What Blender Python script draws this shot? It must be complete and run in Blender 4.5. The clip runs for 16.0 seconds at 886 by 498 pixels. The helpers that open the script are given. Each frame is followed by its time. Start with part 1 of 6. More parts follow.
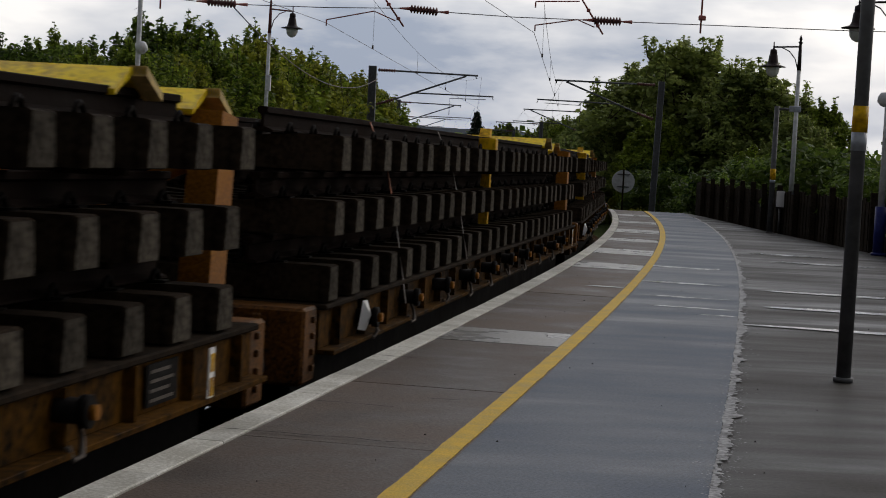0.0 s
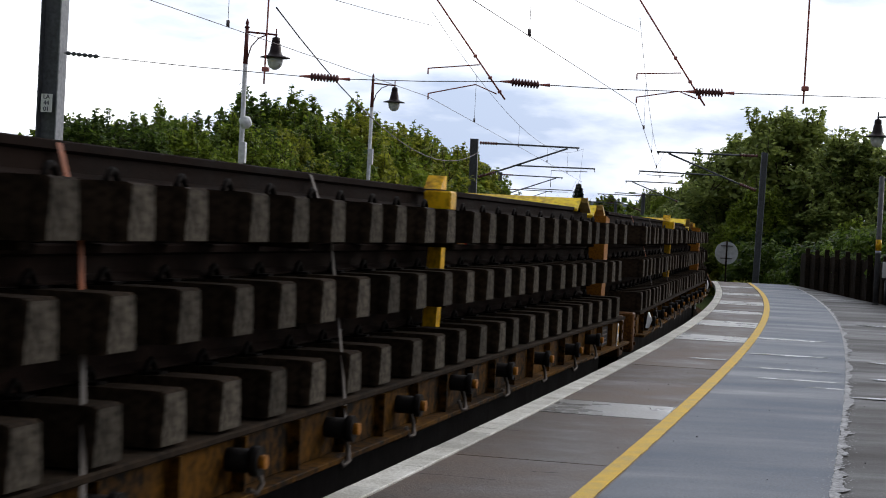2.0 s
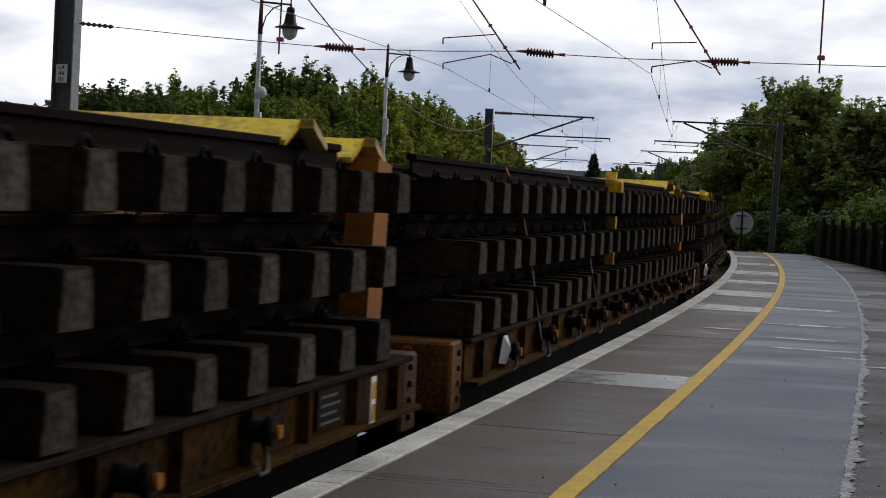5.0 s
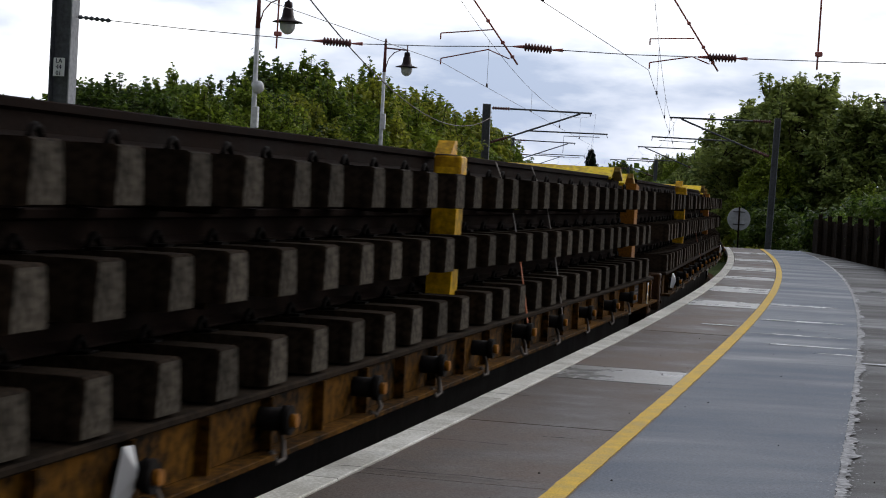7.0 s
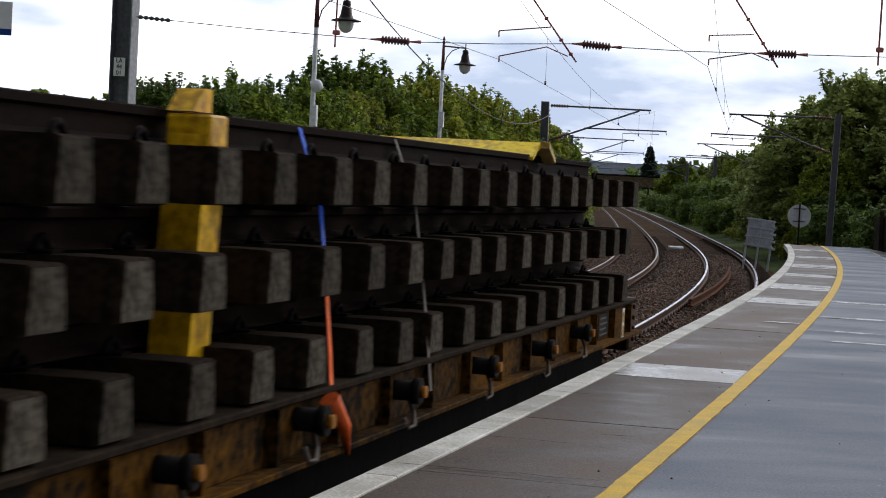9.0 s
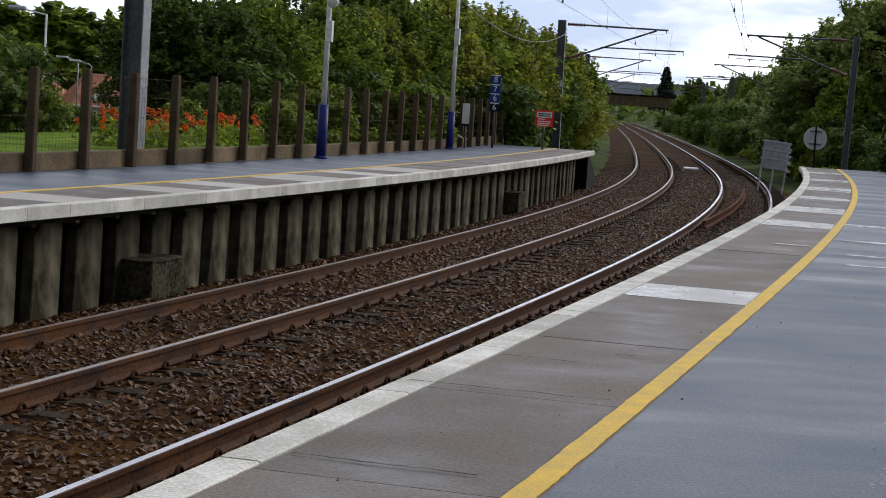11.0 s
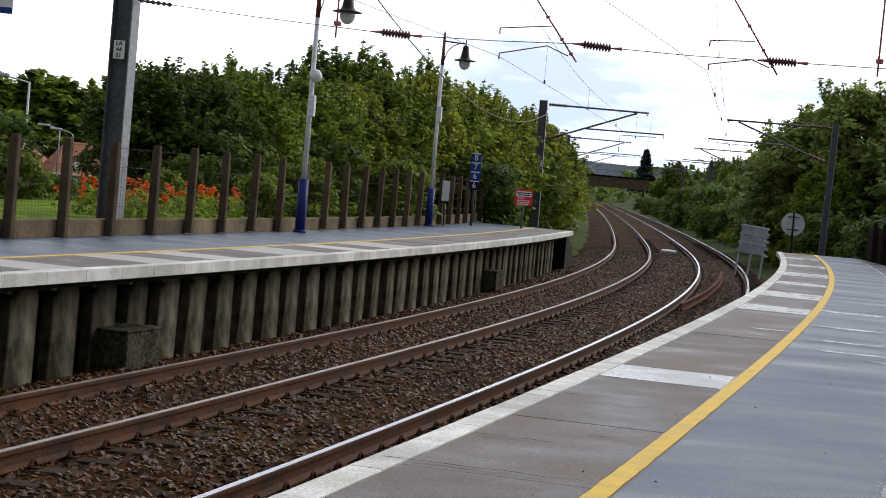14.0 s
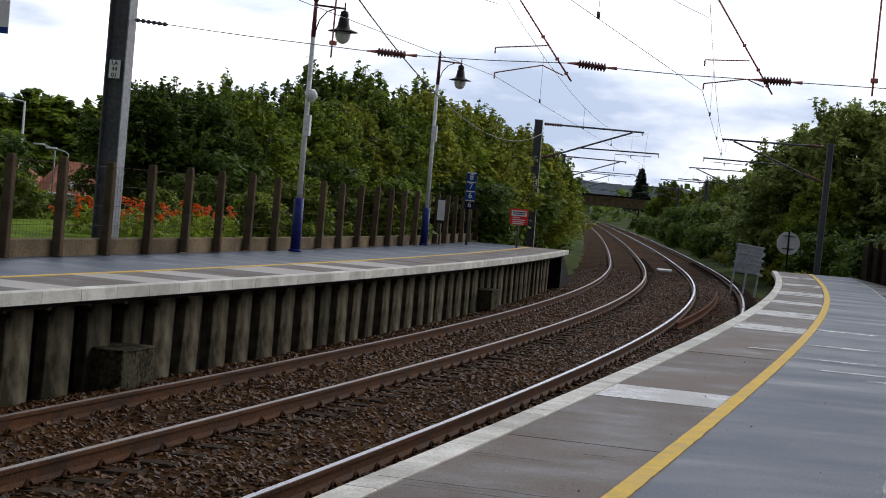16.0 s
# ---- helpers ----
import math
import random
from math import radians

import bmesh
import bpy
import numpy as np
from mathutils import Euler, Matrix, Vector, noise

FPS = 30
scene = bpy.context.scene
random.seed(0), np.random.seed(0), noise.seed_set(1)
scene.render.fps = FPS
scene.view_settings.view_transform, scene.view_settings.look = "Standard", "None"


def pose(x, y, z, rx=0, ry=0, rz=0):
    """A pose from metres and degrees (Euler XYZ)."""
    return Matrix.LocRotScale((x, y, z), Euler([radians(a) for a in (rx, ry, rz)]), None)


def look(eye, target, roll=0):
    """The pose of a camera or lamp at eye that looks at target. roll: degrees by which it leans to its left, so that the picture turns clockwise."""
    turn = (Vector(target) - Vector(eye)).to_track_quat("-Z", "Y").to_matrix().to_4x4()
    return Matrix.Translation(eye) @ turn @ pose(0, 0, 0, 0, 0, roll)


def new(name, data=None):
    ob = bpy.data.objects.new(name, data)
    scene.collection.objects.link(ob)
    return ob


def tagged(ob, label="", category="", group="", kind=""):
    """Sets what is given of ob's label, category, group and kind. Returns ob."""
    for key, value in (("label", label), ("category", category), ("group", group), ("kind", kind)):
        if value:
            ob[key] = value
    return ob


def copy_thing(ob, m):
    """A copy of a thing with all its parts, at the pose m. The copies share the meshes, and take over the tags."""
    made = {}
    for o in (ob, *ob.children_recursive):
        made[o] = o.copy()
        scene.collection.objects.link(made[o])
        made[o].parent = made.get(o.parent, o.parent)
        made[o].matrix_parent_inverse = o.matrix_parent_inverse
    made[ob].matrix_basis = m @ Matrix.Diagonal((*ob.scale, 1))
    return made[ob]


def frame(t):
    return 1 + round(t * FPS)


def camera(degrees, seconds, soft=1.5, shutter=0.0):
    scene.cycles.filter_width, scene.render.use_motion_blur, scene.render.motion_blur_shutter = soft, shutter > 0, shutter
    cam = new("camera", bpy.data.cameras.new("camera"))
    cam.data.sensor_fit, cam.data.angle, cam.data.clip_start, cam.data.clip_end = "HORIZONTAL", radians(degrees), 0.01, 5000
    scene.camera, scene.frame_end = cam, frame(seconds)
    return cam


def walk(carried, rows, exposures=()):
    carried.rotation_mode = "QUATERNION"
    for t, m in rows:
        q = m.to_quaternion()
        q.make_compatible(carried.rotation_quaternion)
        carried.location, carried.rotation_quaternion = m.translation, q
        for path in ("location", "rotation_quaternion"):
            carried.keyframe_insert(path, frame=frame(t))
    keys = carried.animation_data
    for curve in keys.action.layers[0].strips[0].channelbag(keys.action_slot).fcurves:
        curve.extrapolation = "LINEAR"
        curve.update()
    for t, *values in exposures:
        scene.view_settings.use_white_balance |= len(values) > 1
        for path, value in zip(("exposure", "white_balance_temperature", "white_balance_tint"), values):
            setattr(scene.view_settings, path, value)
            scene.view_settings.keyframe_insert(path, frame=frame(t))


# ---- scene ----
cam = camera(26.344, 16.0, soft=1.0, shutter=0.07)
PATH = [
    (0.0, pose(0, 0, 1.316, 87.198, -3.184, -4.814)),
    (0.5, pose(0, 0, 1.316, 87.132, -2.043, -5.310)),
    (1.0, pose(0, 0, 1.316, 87.287, -3.602, -2.913)),
    (1.5, pose(0, 0, 1.316, 87.902, -4.312, -2.729)),
    (2.0, pose(0, 0, 1.316, 89.226, -2.924, -1.733)),
    (2.5, pose(0, 0, 1.316, 88.802, -2.565, -1.589)),
    (3.0, pose(0, 0, 1.316, 88.583, -2.332, -1.134)),
    (3.5, pose(0, 0, 1.316, 88.977, -2.569, 1.456)),
    (4.0, pose(0, 0, 1.316, 89.062, -2.762, -0.441)),
    (4.5, pose(0, 0, 1.316, 88.642, -2.626, -1.999)),
    (5.0, pose(0, 0, 1.316, 88.297, -2.863, -1.277)),
    (5.2, pose(0, 0, 1.316, 88.292, -2.869, -1.737)),
    (7.3, pose(0, 0, 1.316, 88.077, -3.092, -1.339)),
    (7.5, pose(0, 0, 1.316, 87.839, -2.959, -1.668)),
    (8.0, pose(0, 0, 1.316, 88.132, -2.805, -2.608)),
    (8.5, pose(0, 0, 1.316, 88.239, -2.610, -0.315)),
    (9.0, pose(0, 0, 1.316, 87.998, -2.881, 0.412)),
    (9.5, pose(0, 0, 1.316, 88.160, -3.450, -0.225)),
    (10.0, pose(0, 0, 1.316, 87.790, -3.715, 0.650)),
    (10.2, pose(0, 0, 1.316, 87.129, -3.818, 1.035)),
    (12.3, pose(0, 0, 1.316, 84.987, -3.327, 0.453)),
    (12.5, pose(0, 0, 1.316, 86.194, -3.738, 1.042)),
    (13.0, pose(0, 0, 1.316, 86.775, -4.752, 0.115)),
    (13.5, pose(0, 0, 1.316, 87.284, -4.764, -0.084)),
    (14.0, pose(0, 0, 1.316, 87.856, -5.031, 0.276)),
    (14.5, pose(0, 0, 1.316, 88.265, -4.810, 1.041)),
    (15.0, pose(0, 0, 1.316, 88.437, -4.782, 0.797)),
    (15.5, pose(0, 0, 1.316, 88.461, -4.789, 0.503)),
    (16.0, pose(0, 0, 1.316, 88.452, -5.015, 0.135)),
]
EXPOSURES = [
    (0.0, -0.93, 6900, 10), (0.5, -0.68, 6950, 10), (1.0, -0.45, 6800, 10), (1.5, -0.1, 6500, 10), (2.5, -0.25, 6500, 10), (3.0, -0.38, 6500, 10), (3.5, -0.48, 6550, 10), (5.0, -0.7, 6600, 10), (7.5, -0.25, 6500, 10),
    (8.5, -0.1, 6500, 10), (9.0, -0.2, 6500, 10), (9.5, -0.26, 6500, 10), (10.0, -0.28, 6500, 10), (12.5, 0.55, 6500, 10), (13.0, 0.6, 6500, 10), (14.0, 0.2, 6500, 10), (15.0, 0.05, 6500, 10), (16.0, -0.24, 6500, 10),
]
walk(cam, PATH, EXPOSURES)

# ---- daylight: bright broken cloud, a weak wide sun behind it ----
world = bpy.data.worlds.new("overcast_sky")
scene.world = world
world.use_nodes = True
wt = world.node_tree
wt.nodes.clear()
w_out = wt.nodes.new("ShaderNodeOutputWorld")
w_bg = wt.nodes.new("ShaderNodeBackground")
w_sky = wt.nodes.new("ShaderNodeTexSky")
w_sky.sky_type = "NISHITA"
w_sky.sun_disc = False
w_sky.sun_elevation = radians(35)
w_sky.sun_rotation = radians(51)
w_sky.dust_density = 4.0
w_co = wt.nodes.new("ShaderNodeTexCoord")
w_map = wt.nodes.new("ShaderNodeMapping")
w_map.inputs["Scale"].default_value = (1.6, 1.6, 5.5)
w_n = wt.nodes.new("ShaderNodeTexNoise")
w_n.inputs["Scale"].default_value = 2.6
w_n.inputs["Detail"].default_value = 8.0
w_n.inputs["Roughness"].default_value = 0.55
w_ramp = wt.nodes.new("ShaderNodeValToRGB")
w_ramp.color_ramp.elements[0].position = 0.38
w_ramp.color_ramp.elements[0].color = (3.5, 4.3, 5.9, 1)
w_ramp.color_ramp.elements[1].position = 0.6
w_ramp.color_ramp.elements[1].color = (11.5, 11.6, 12.0, 1)
w_mix = wt.nodes.new("ShaderNodeMixRGB")
w_mix.inputs["Fac"].default_value = 0.88
wt.links.new(w_co.outputs["Generated"], w_map.inputs["Vector"])
wt.links.new(w_map.outputs["Vector"], w_n.inputs["Vector"])
wt.links.new(w_n.outputs["Fac"], w_ramp.inputs["Fac"])
wt.links.new(w_sky.outputs["Color"], w_mix.inputs["Color1"])
wt.links.new(w_ramp.outputs["Color"], w_mix.inputs["Color2"])
# the cloud is brightest round the hidden sun, ahead and to the landward side, and dims away from it
w_dot = wt.nodes.new("ShaderNodeVectorMath")
w_dot.operation = "DOT_PRODUCT"
w_dot.inputs[1].default_value = Vector((0.40, 0.88, 0.10)).normalized()
w_glow = wt.nodes.new("ShaderNodeMapRange")
w_glow.interpolation_type = "SMOOTHSTEP"
w_glow.inputs["From Min"].default_value = -0.25
w_glow.inputs["From Max"].default_value = 1.0
w_glow.inputs["To Min"].default_value = 0.4
w_glow.inputs["To Max"].default_value = 1.85
w_mul = wt.nodes.new("ShaderNodeVectorMath")
w_mul.operation = "SCALE"
wt.links.new(w_co.outputs["Generated"], w_dot.inputs[0])
wt.links.new(w_dot.outputs["Value"], w_glow.inputs["Value"])
wt.links.new(w_mix.outputs["Color"], w_mul.inputs[0])
wt.links.new(w_glow.outputs["Result"], w_mul.inputs["Scale"])
wt.links.new(w_mul.outputs["Vector"], w_bg.inputs["Color"])
w_bg.inputs["Strength"].default_value = 0.1
wt.links.new(w_bg.outputs["Background"], w_out.inputs["Surface"])

sun = new("sun", bpy.data.lights.new("sun", "SUN"))
sun.data.energy = 1.1
sun.data.angle = radians(35)
sun.data.color = (1.0, 0.96, 0.9)
sun.matrix_world = look((58, 46, 46), (0, 0, 0))


# ---- the plan: everything follows the curved platform edge ----
# s runs along the near platform's edge, o is the distance from it towards the tracks
KNOTS = [-25, 0, 15, 30, 45, 65, 100, 160, 300]
BENDS = [-0.05, 0.0045, 0.1339, 0.2574, 0.2635, 0.252, 0.0231, 0.01, 0.0]
STEP = 0.5
S0, S1 = -460.0, 420.0
SS = np.arange(S0, S1 + STEP, STEP)
HEAD = np.cumsum(np.interp(SS, KNOTS, BENDS) / 100) * STEP
I0 = int(round(-S0 / STEP))
HEAD = HEAD - HEAD[I0] - 0.2596
PX = np.cumsum(-np.sin(HEAD)) * STEP
PY = np.cumsum(np.cos(HEAD)) * STEP
PX = PX - PX[I0] - 2.4884 * math.cos(-0.2596)
PY = PY - PY[I0] - 2.4884 * math.sin(-0.2596)


def at(s, o, z=0.0):
    """The place at s along the line and o across it."""
    x, y, a = np.interp(s, SS, PX), np.interp(s, SS, PY), np.interp(s, SS, HEAD)
    return Vector((x - o * math.cos(a), y - o * math.sin(a), z))


def turn(s):
    return float(np.interp(s, SS, HEAD))


def stand(s, o, z=0.0, more=0.0):
    """A pose on the plan: its y axis along the line, its x axis away from the tracks."""
    p = at(s, o, z)
    return pose(p.x, p.y, p.z, 0, 0, math.degrees(turn(s)) + more)


Z_HIGH, Z_LOW = -0.967, -1.003      # rail tops, canted
RAILS = [(0.763, Z_HIGH), (2.268, Z_LOW), (4.058, Z_HIGH), (5.563, Z_LOW)]
O_NEAR, O_FAR = 1.5155, 4.8105        # track centres
FAR_EDGE, FAR_BACK = 6.313, 9.55
YELLOW = -1.122
STRIP = -2.3
NEAR_END, FAR_END = 57.5, 60.0


# ---- materials ----
def material(name, base, rough=0.8, metal=0.0, spread=0.25, grain=30.0, patch=1.5, bump=0.25, tint=None, spec=0.18, by_object=0.0, wet=0.0, streak=None):
    """A surface with variation at two scales: fine grain and broad stains; by_object varies repeats."""
    m = bpy.data.materials.new(name)
    m.use_nodes = True
    nt = m.node_tree
    bsdf = nt.nodes["Principled BSDF"]
    bsdf.inputs["Metallic"].default_value = metal
    bsdf.inputs["Specular IOR Level"].default_value = spec
    co = nt.nodes.new("ShaderNodeTexCoord")
    n1 = nt.nodes.new("ShaderNodeTexNoise")
    n1.inputs["Scale"].default_value = grain
    n1.inputs["Detail"].default_value = 5
    n2 = nt.nodes.new("ShaderNodeTexNoise")
    n2.inputs["Scale"].default_value = patch
    n2.inputs["Detail"].default_value = 4
    n2.inputs["Roughness"].default_value = 0.6
    nt.links.new(co.outputs["Object"], n1.inputs["Vector"])
    if streak:
        mp = nt.nodes.new("ShaderNodeMapping")
        mp.inputs["Rotation"].default_value = (0, 0, 0.2)
        mp.inputs["Scale"].default_value = streak
        nt.links.new(co.outputs["Object"], mp.inputs["Vector"])
        nt.links.new(mp.outputs["Vector"], n2.inputs["Vector"])
    else:
        nt.links.new(co.outputs["Object"], n2.inputs["Vector"])
    mixf = nt.nodes.new("ShaderNodeMath")
    mixf.operation = "MULTIPLY_ADD"
    mixf.inputs[1].default_value = 0.5
    nt.links.new(n1.outputs["Fac"], mixf.inputs[0])
    half = nt.nodes.new("ShaderNodeMath")
    half.operation = "MULTIPLY"
    half.inputs[1].default_value = 0.5
    nt.links.new(n2.outputs["Fac"], half.inputs[0])
    nt.links.new(half.outputs[0], mixf.inputs[2])
    ramp = nt.nodes.new("ShaderNodeValToRGB")
    dark = [max(0.0, c * (1 - spread)) for c in base]
    light = [min(1.0, c * (1 + spread)) for c in (tint or base)]
    ramp.color_ramp.elements[0].position = 0.40
    ramp.color_ramp.elements[0].color = (*dark, 1)
    ramp.color_ramp.elements[1].position = 0.60
    ramp.color_ramp.elements[1].color = (*light, 1)
    nt.links.new(mixf.outputs[0], ramp.inputs["Fac"])
    colour = ramp.outputs["Color"]
    if by_object:
        info = nt.nodes.new("ShaderNodeObjectInfo")
        hsv = nt.nodes.new("ShaderNodeHueSaturation")
        rng = nt.nodes.new("ShaderNodeMapRange")
        rng.inputs["To Min"].default_value = 1 - by_object
        rng.inputs["To Max"].default_value = 1 + by_object
        nt.links.new(info.outputs["Random"], rng.inputs["Value"])
        nt.links.new(rng.outputs["Result"], hsv.inputs["Value"])
        nt.links.new(colour, hsv.inputs["Color"])
        colour = hsv.outputs["Color"]
    nt.links.new(colour, bsdf.inputs["Base Color"])
    rr = nt.nodes.new("ShaderNodeMapRange")
    rr.inputs["From Min"].default_value = 0.3
    rr.inputs["From Max"].default_value = 0.7
    rr.inputs["To Min"].default_value = max(0.03, rough - 0.12 - wet)
    rr.inputs["To Max"].default_value = min(1.0, rough + 0.12)
    nt.links.new(n2.outputs["Fac"], rr.inputs["Value"])
    nt.links.new(rr.outputs["Result"], bsdf.inputs["Roughness"])
    if bump:
        b = nt.nodes.new("ShaderNodeBump")
        b.inputs["Strength"].default_value = bump
        b.inputs["Distance"].default_value = 0.01
        nt.links.new(n1.outputs["Fac"], b.inputs["Height"])
        nt.links.new(b.outputs["Normal"], bsdf.inputs["Normal"])
    return m


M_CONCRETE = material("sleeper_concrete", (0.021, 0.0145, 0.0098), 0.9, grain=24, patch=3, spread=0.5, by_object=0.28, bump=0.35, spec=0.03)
# sleeper ends paler than the sides: light on them put into the colour
M_SLEEPER_END = material("lit_sleeper_end", (0.035, 0.029, 0.022), 0.9, grain=28, patch=7, spread=0.55, by_object=0.3, bump=0.6, tint=(0.053, 0.046, 0.037), spec=0.03)
M_RAIL_RUST = material("rusty_rail_steel", (0.011, 0.0065, 0.005), 0.85, 0.0, grain=40, patch=2, spread=0.35, spec=0.03)
M_TRACK_RAIL = material("brown_running_rail", (0.042, 0.0165, 0.0065), 0.7, 0.1, grain=40, patch=2, spread=0.4, tint=(0.08, 0.031, 0.0095))
M_RAIL_TOP = material("polished_rail_head", (0.33, 0.33, 0.37), 0.3, 1.0, grain=60, patch=1, spread=0.15, bump=0.05)
M_RAIL_DULL = material("dull_rail_head", (0.2, 0.16, 0.14), 0.45, 0.7, grain=60, patch=1, spread=0.2, bump=0.05)
M_CLIP = material("dark_clip_steel", (0.006, 0.0045, 0.004), 0.7, 0.2, grain=40, spec=0.02)
M_CLIP_RUST = material("rusty_clip_steel", (0.045, 0.021, 0.01), 0.7, 0.2, grain=40, spread=0.4, spec=0.03)
M_SPARE = material("orange_rust_rail", (0.1, 0.042, 0.023), 0.85, 0.0, grain=40, patch=2, spread=0.35, spec=0.05)
M_YELLOW = material("worn_yellow_paint", (0.5, 0.23, 0.003), 0.4, grain=18, patch=2.2, spread=0.35, tint=(0.68, 0.40, 0.005))
# yellow raised in the colour itself, since the lids' slopes catch little light
M_LID = material("lit_yellow_lid_paint", (0.66, 0.38, 0.004), 0.4, grain=18, patch=2.2, spread=0.22, tint=(0.86, 0.6, 0.008))
M_ORANGE = material("rust_stained_yellow_steel", (0.22, 0.078, 0.005), 0.6, grain=60, patch=1.0, spread=0.25, tint=(0.3, 0.115, 0.007))
M_HEADSTOCK = material("dark_rusty_orange_steel", (0.03, 0.011, 0.003), 0.65, grain=45, patch=1.6, spread=0.5, tint=(0.095, 0.036, 0.004), by_object=0.6)
M_HATEND = material("cream_end_plate", (0.62, 0.44, 0.17), 0.6, grain=14, patch=3, spread=0.3)
M_FRAME = material("rusty_wagon_frame", (0.005, 0.0033, 0.002), 0.75, 0.1, grain=20, patch=1.1, spread=0.6, tint=(0.056, 0.025, 0.003), by_object=0.45, spec=0.03)
M_DARKSTEEL = material("grimy_dark_steel", (0.011, 0.0095, 0.009), 0.7, 0.3, grain=15, patch=2, spread=0.4, spec=0.03)
M_TIMBER = material("packing_timber", (0.02, 0.014, 0.0095), 0.9, grain=22, patch=3, spread=0.5, spec=0.03)
M_BALLAST = material("brown_ballast", (0.02, 0.0085, 0.0026), 0.95, grain=22, patch=0.5, spread=0.5, bump=1.0, tint=(0.053, 0.024, 0.0065), spec=0.03)
M_SLEEPER_OLD = material("oily_track_sleeper", (0.036, 0.026, 0.018), 0.9, grain=20, patch=2, spread=0.4, by_object=0.2, spec=0.03)
M_COPING = material("white_painted_coping", (0.5, 0.48, 0.42), 0.75, grain=70, patch=2.2, spread=0.12, tint=(0.66, 0.65, 0.61), by_object=0.16, bump=0.25)
M_SLAB = material("damp_red_grey_slab", (0.115, 0.087, 0.07), 0.62, grain=60, patch=1.3, spread=0.42, by_object=0.18, wet=0.14, bump=0.45)
# wet slabs by the edge: sky glint is put into their pale colour
M_SLAB_WET = material("wet_slab_sky_glint", (0.3, 0.29, 0.275), 0.36, grain=40, patch=1.8, spread=0.25, wet=0.08, bump=0.15)
M_SLAB_PALE = material("pale_wet_concrete_slab", (0.42, 0.385, 0.35), 0.6, grain=70, patch=1.8, spread=0.25, by_object=0.15, wet=0.12, bump=0.2)
M_LINE = material("yellow_line_paint", (0.66, 0.43, 0.05), 0.6, grain=110, patch=5, spread=0.2, bump=0.25)
M_ASPHALT = material("wet_blue_grey_asphalt", (0.064, 0.081, 0.113), 0.53, grain=65, patch=0.7, spread=0.45, wet=0.12, bump=0.2, streak=(0.5, 1.3, 1))
M_TARMAC = material("dark_old_tarmac", (0.027, 0.0225, 0.020), 0.66, grain=60, patch=0.7, spread=0.45, wet=0.26, bump=0.25, streak=(0.3, 1.25, 1))
M_SEAM = material("pale_asphalt_edge", (0.19, 0.19, 0.19), 0.55, grain=30, patch=6, spread=0.5, tint=(0.31, 0.31, 0.32))
M_WATER = material("wet_patch_sheen", (0.4, 0.41, 0.43), 0.24, grain=8, patch=2, spread=0.15, bump=0.03, wet=0.04, spec=0.6)
M_CRACK = material("dark_crack_dirt", (0.02, 0.017, 0.015), 0.9, grain=30)
M_WALL = material("stained_trestle_concrete", (0.05, 0.043, 0.028), 0.85, grain=3, patch=2.0, spread=0.4, by_object=0.45, tint=(0.118, 0.105, 0.075), streak=(1.5, 1.5, 0.4), spec=0.03)
M_MOSSY = material("mossy_old_concrete", (0.022, 0.02, 0.014), 0.9, grain=18, patch=3, spread=0.5, tint=(0.06, 0.056, 0.036), spec=0.03)
M_DARKWALL = material("near_black_platform_base", (0.012, 0.010, 0.009), 0.95, grain=14, patch=2, spread=0.4)
M_FENCE = material("brown_fence_post", (0.09, 0.065, 0.043), 0.9, grain=60, patch=2.0, spread=0.3, by_object=0.25, tint=(0.115, 0.086, 0.058), spec=0.03)
M_FENCE_DARK = material("dark_brown_fence_board", (0.028, 0.021, 0.015), 0.9, grain=20, patch=2.5, spread=0.4, by_object=0.2, spec=0.03)
M_LOWWALL = material("brown_low_wall", (0.1, 0.07, 0.042), 0.9, grain=45, patch=1.6, spread=0.3, tint=(0.15, 0.112, 0.066), by_object=0.25)
M_LAWN = material("mown_lawn", (0.075, 0.13, 0.011), 0.95, grain=25, patch=1.5, spread=0.4, bump=0.8, tint=(0.13, 0.2, 0.02), spec=0.03)
M_MESH = material("brown_net", (0.07, 0.045, 0.03), 0.8, grain=20)
M_MAST = material("weathered_mast_steel", (0.13, 0.135, 0.15), 0.65, 0.3, grain=16, patch=0.8, spread=0.25)
M_MAST_EDGE = material("lit_mast_flange", (0.3, 0.31, 0.33), 0.6, 0.2, grain=16, patch=0.8, spread=0.2)
M_POSTWHITE = material("white_lamp_post_paint", (0.74, 0.75, 0.77), 0.5, grain=12, patch=1.5, spread=0.15)
M_POSTBLUE = material("dark_blue_post_paint", (0.022, 0.03, 0.17), 0.45, grain=12, patch=2, spread=0.25)
M_POSTRED = material("dark_red_bracket_paint", (0.16, 0.05, 0.05), 0.5, grain=15, patch=2)
M_LANTERN = material("dark_lantern_metal", (0.03, 0.02, 0.022), 0.45, 0.2, grain=20)
M_BOWL = material("milky_lamp_bowl", (0.72, 0.74, 0.72), 0.25, grain=8, patch=2, spread=0.06, bump=0.0)
M_GREYPOLE = material("grey_camera_pole", (0.13, 0.13, 0.135), 0.55, 0.3, grain=12, patch=1.4)
M_WIRE = material("dark_copper_wire", (0.16, 0.14, 0.14), 0.6, 0.5, grain=5, bump=0.0)
M_REDSTEEL = material("rust_red_registration_tube", (0.5, 0.18, 0.16), 0.6, 0.0, grain=15, patch=2)
M_INSUL = material("brown_insulator", (0.17, 0.075, 0.075), 0.3, grain=10, patch=2)
M_SIGNWHITE = material("white_sign_face", (0.85, 0.85, 0.85), 0.4, grain=8, spread=0.05, bump=0.0)
M_SIGNBLUE = material("blue_sign_face", (0.015, 0.06, 0.27), 0.4, grain=8, spread=0.08, bump=0.0)
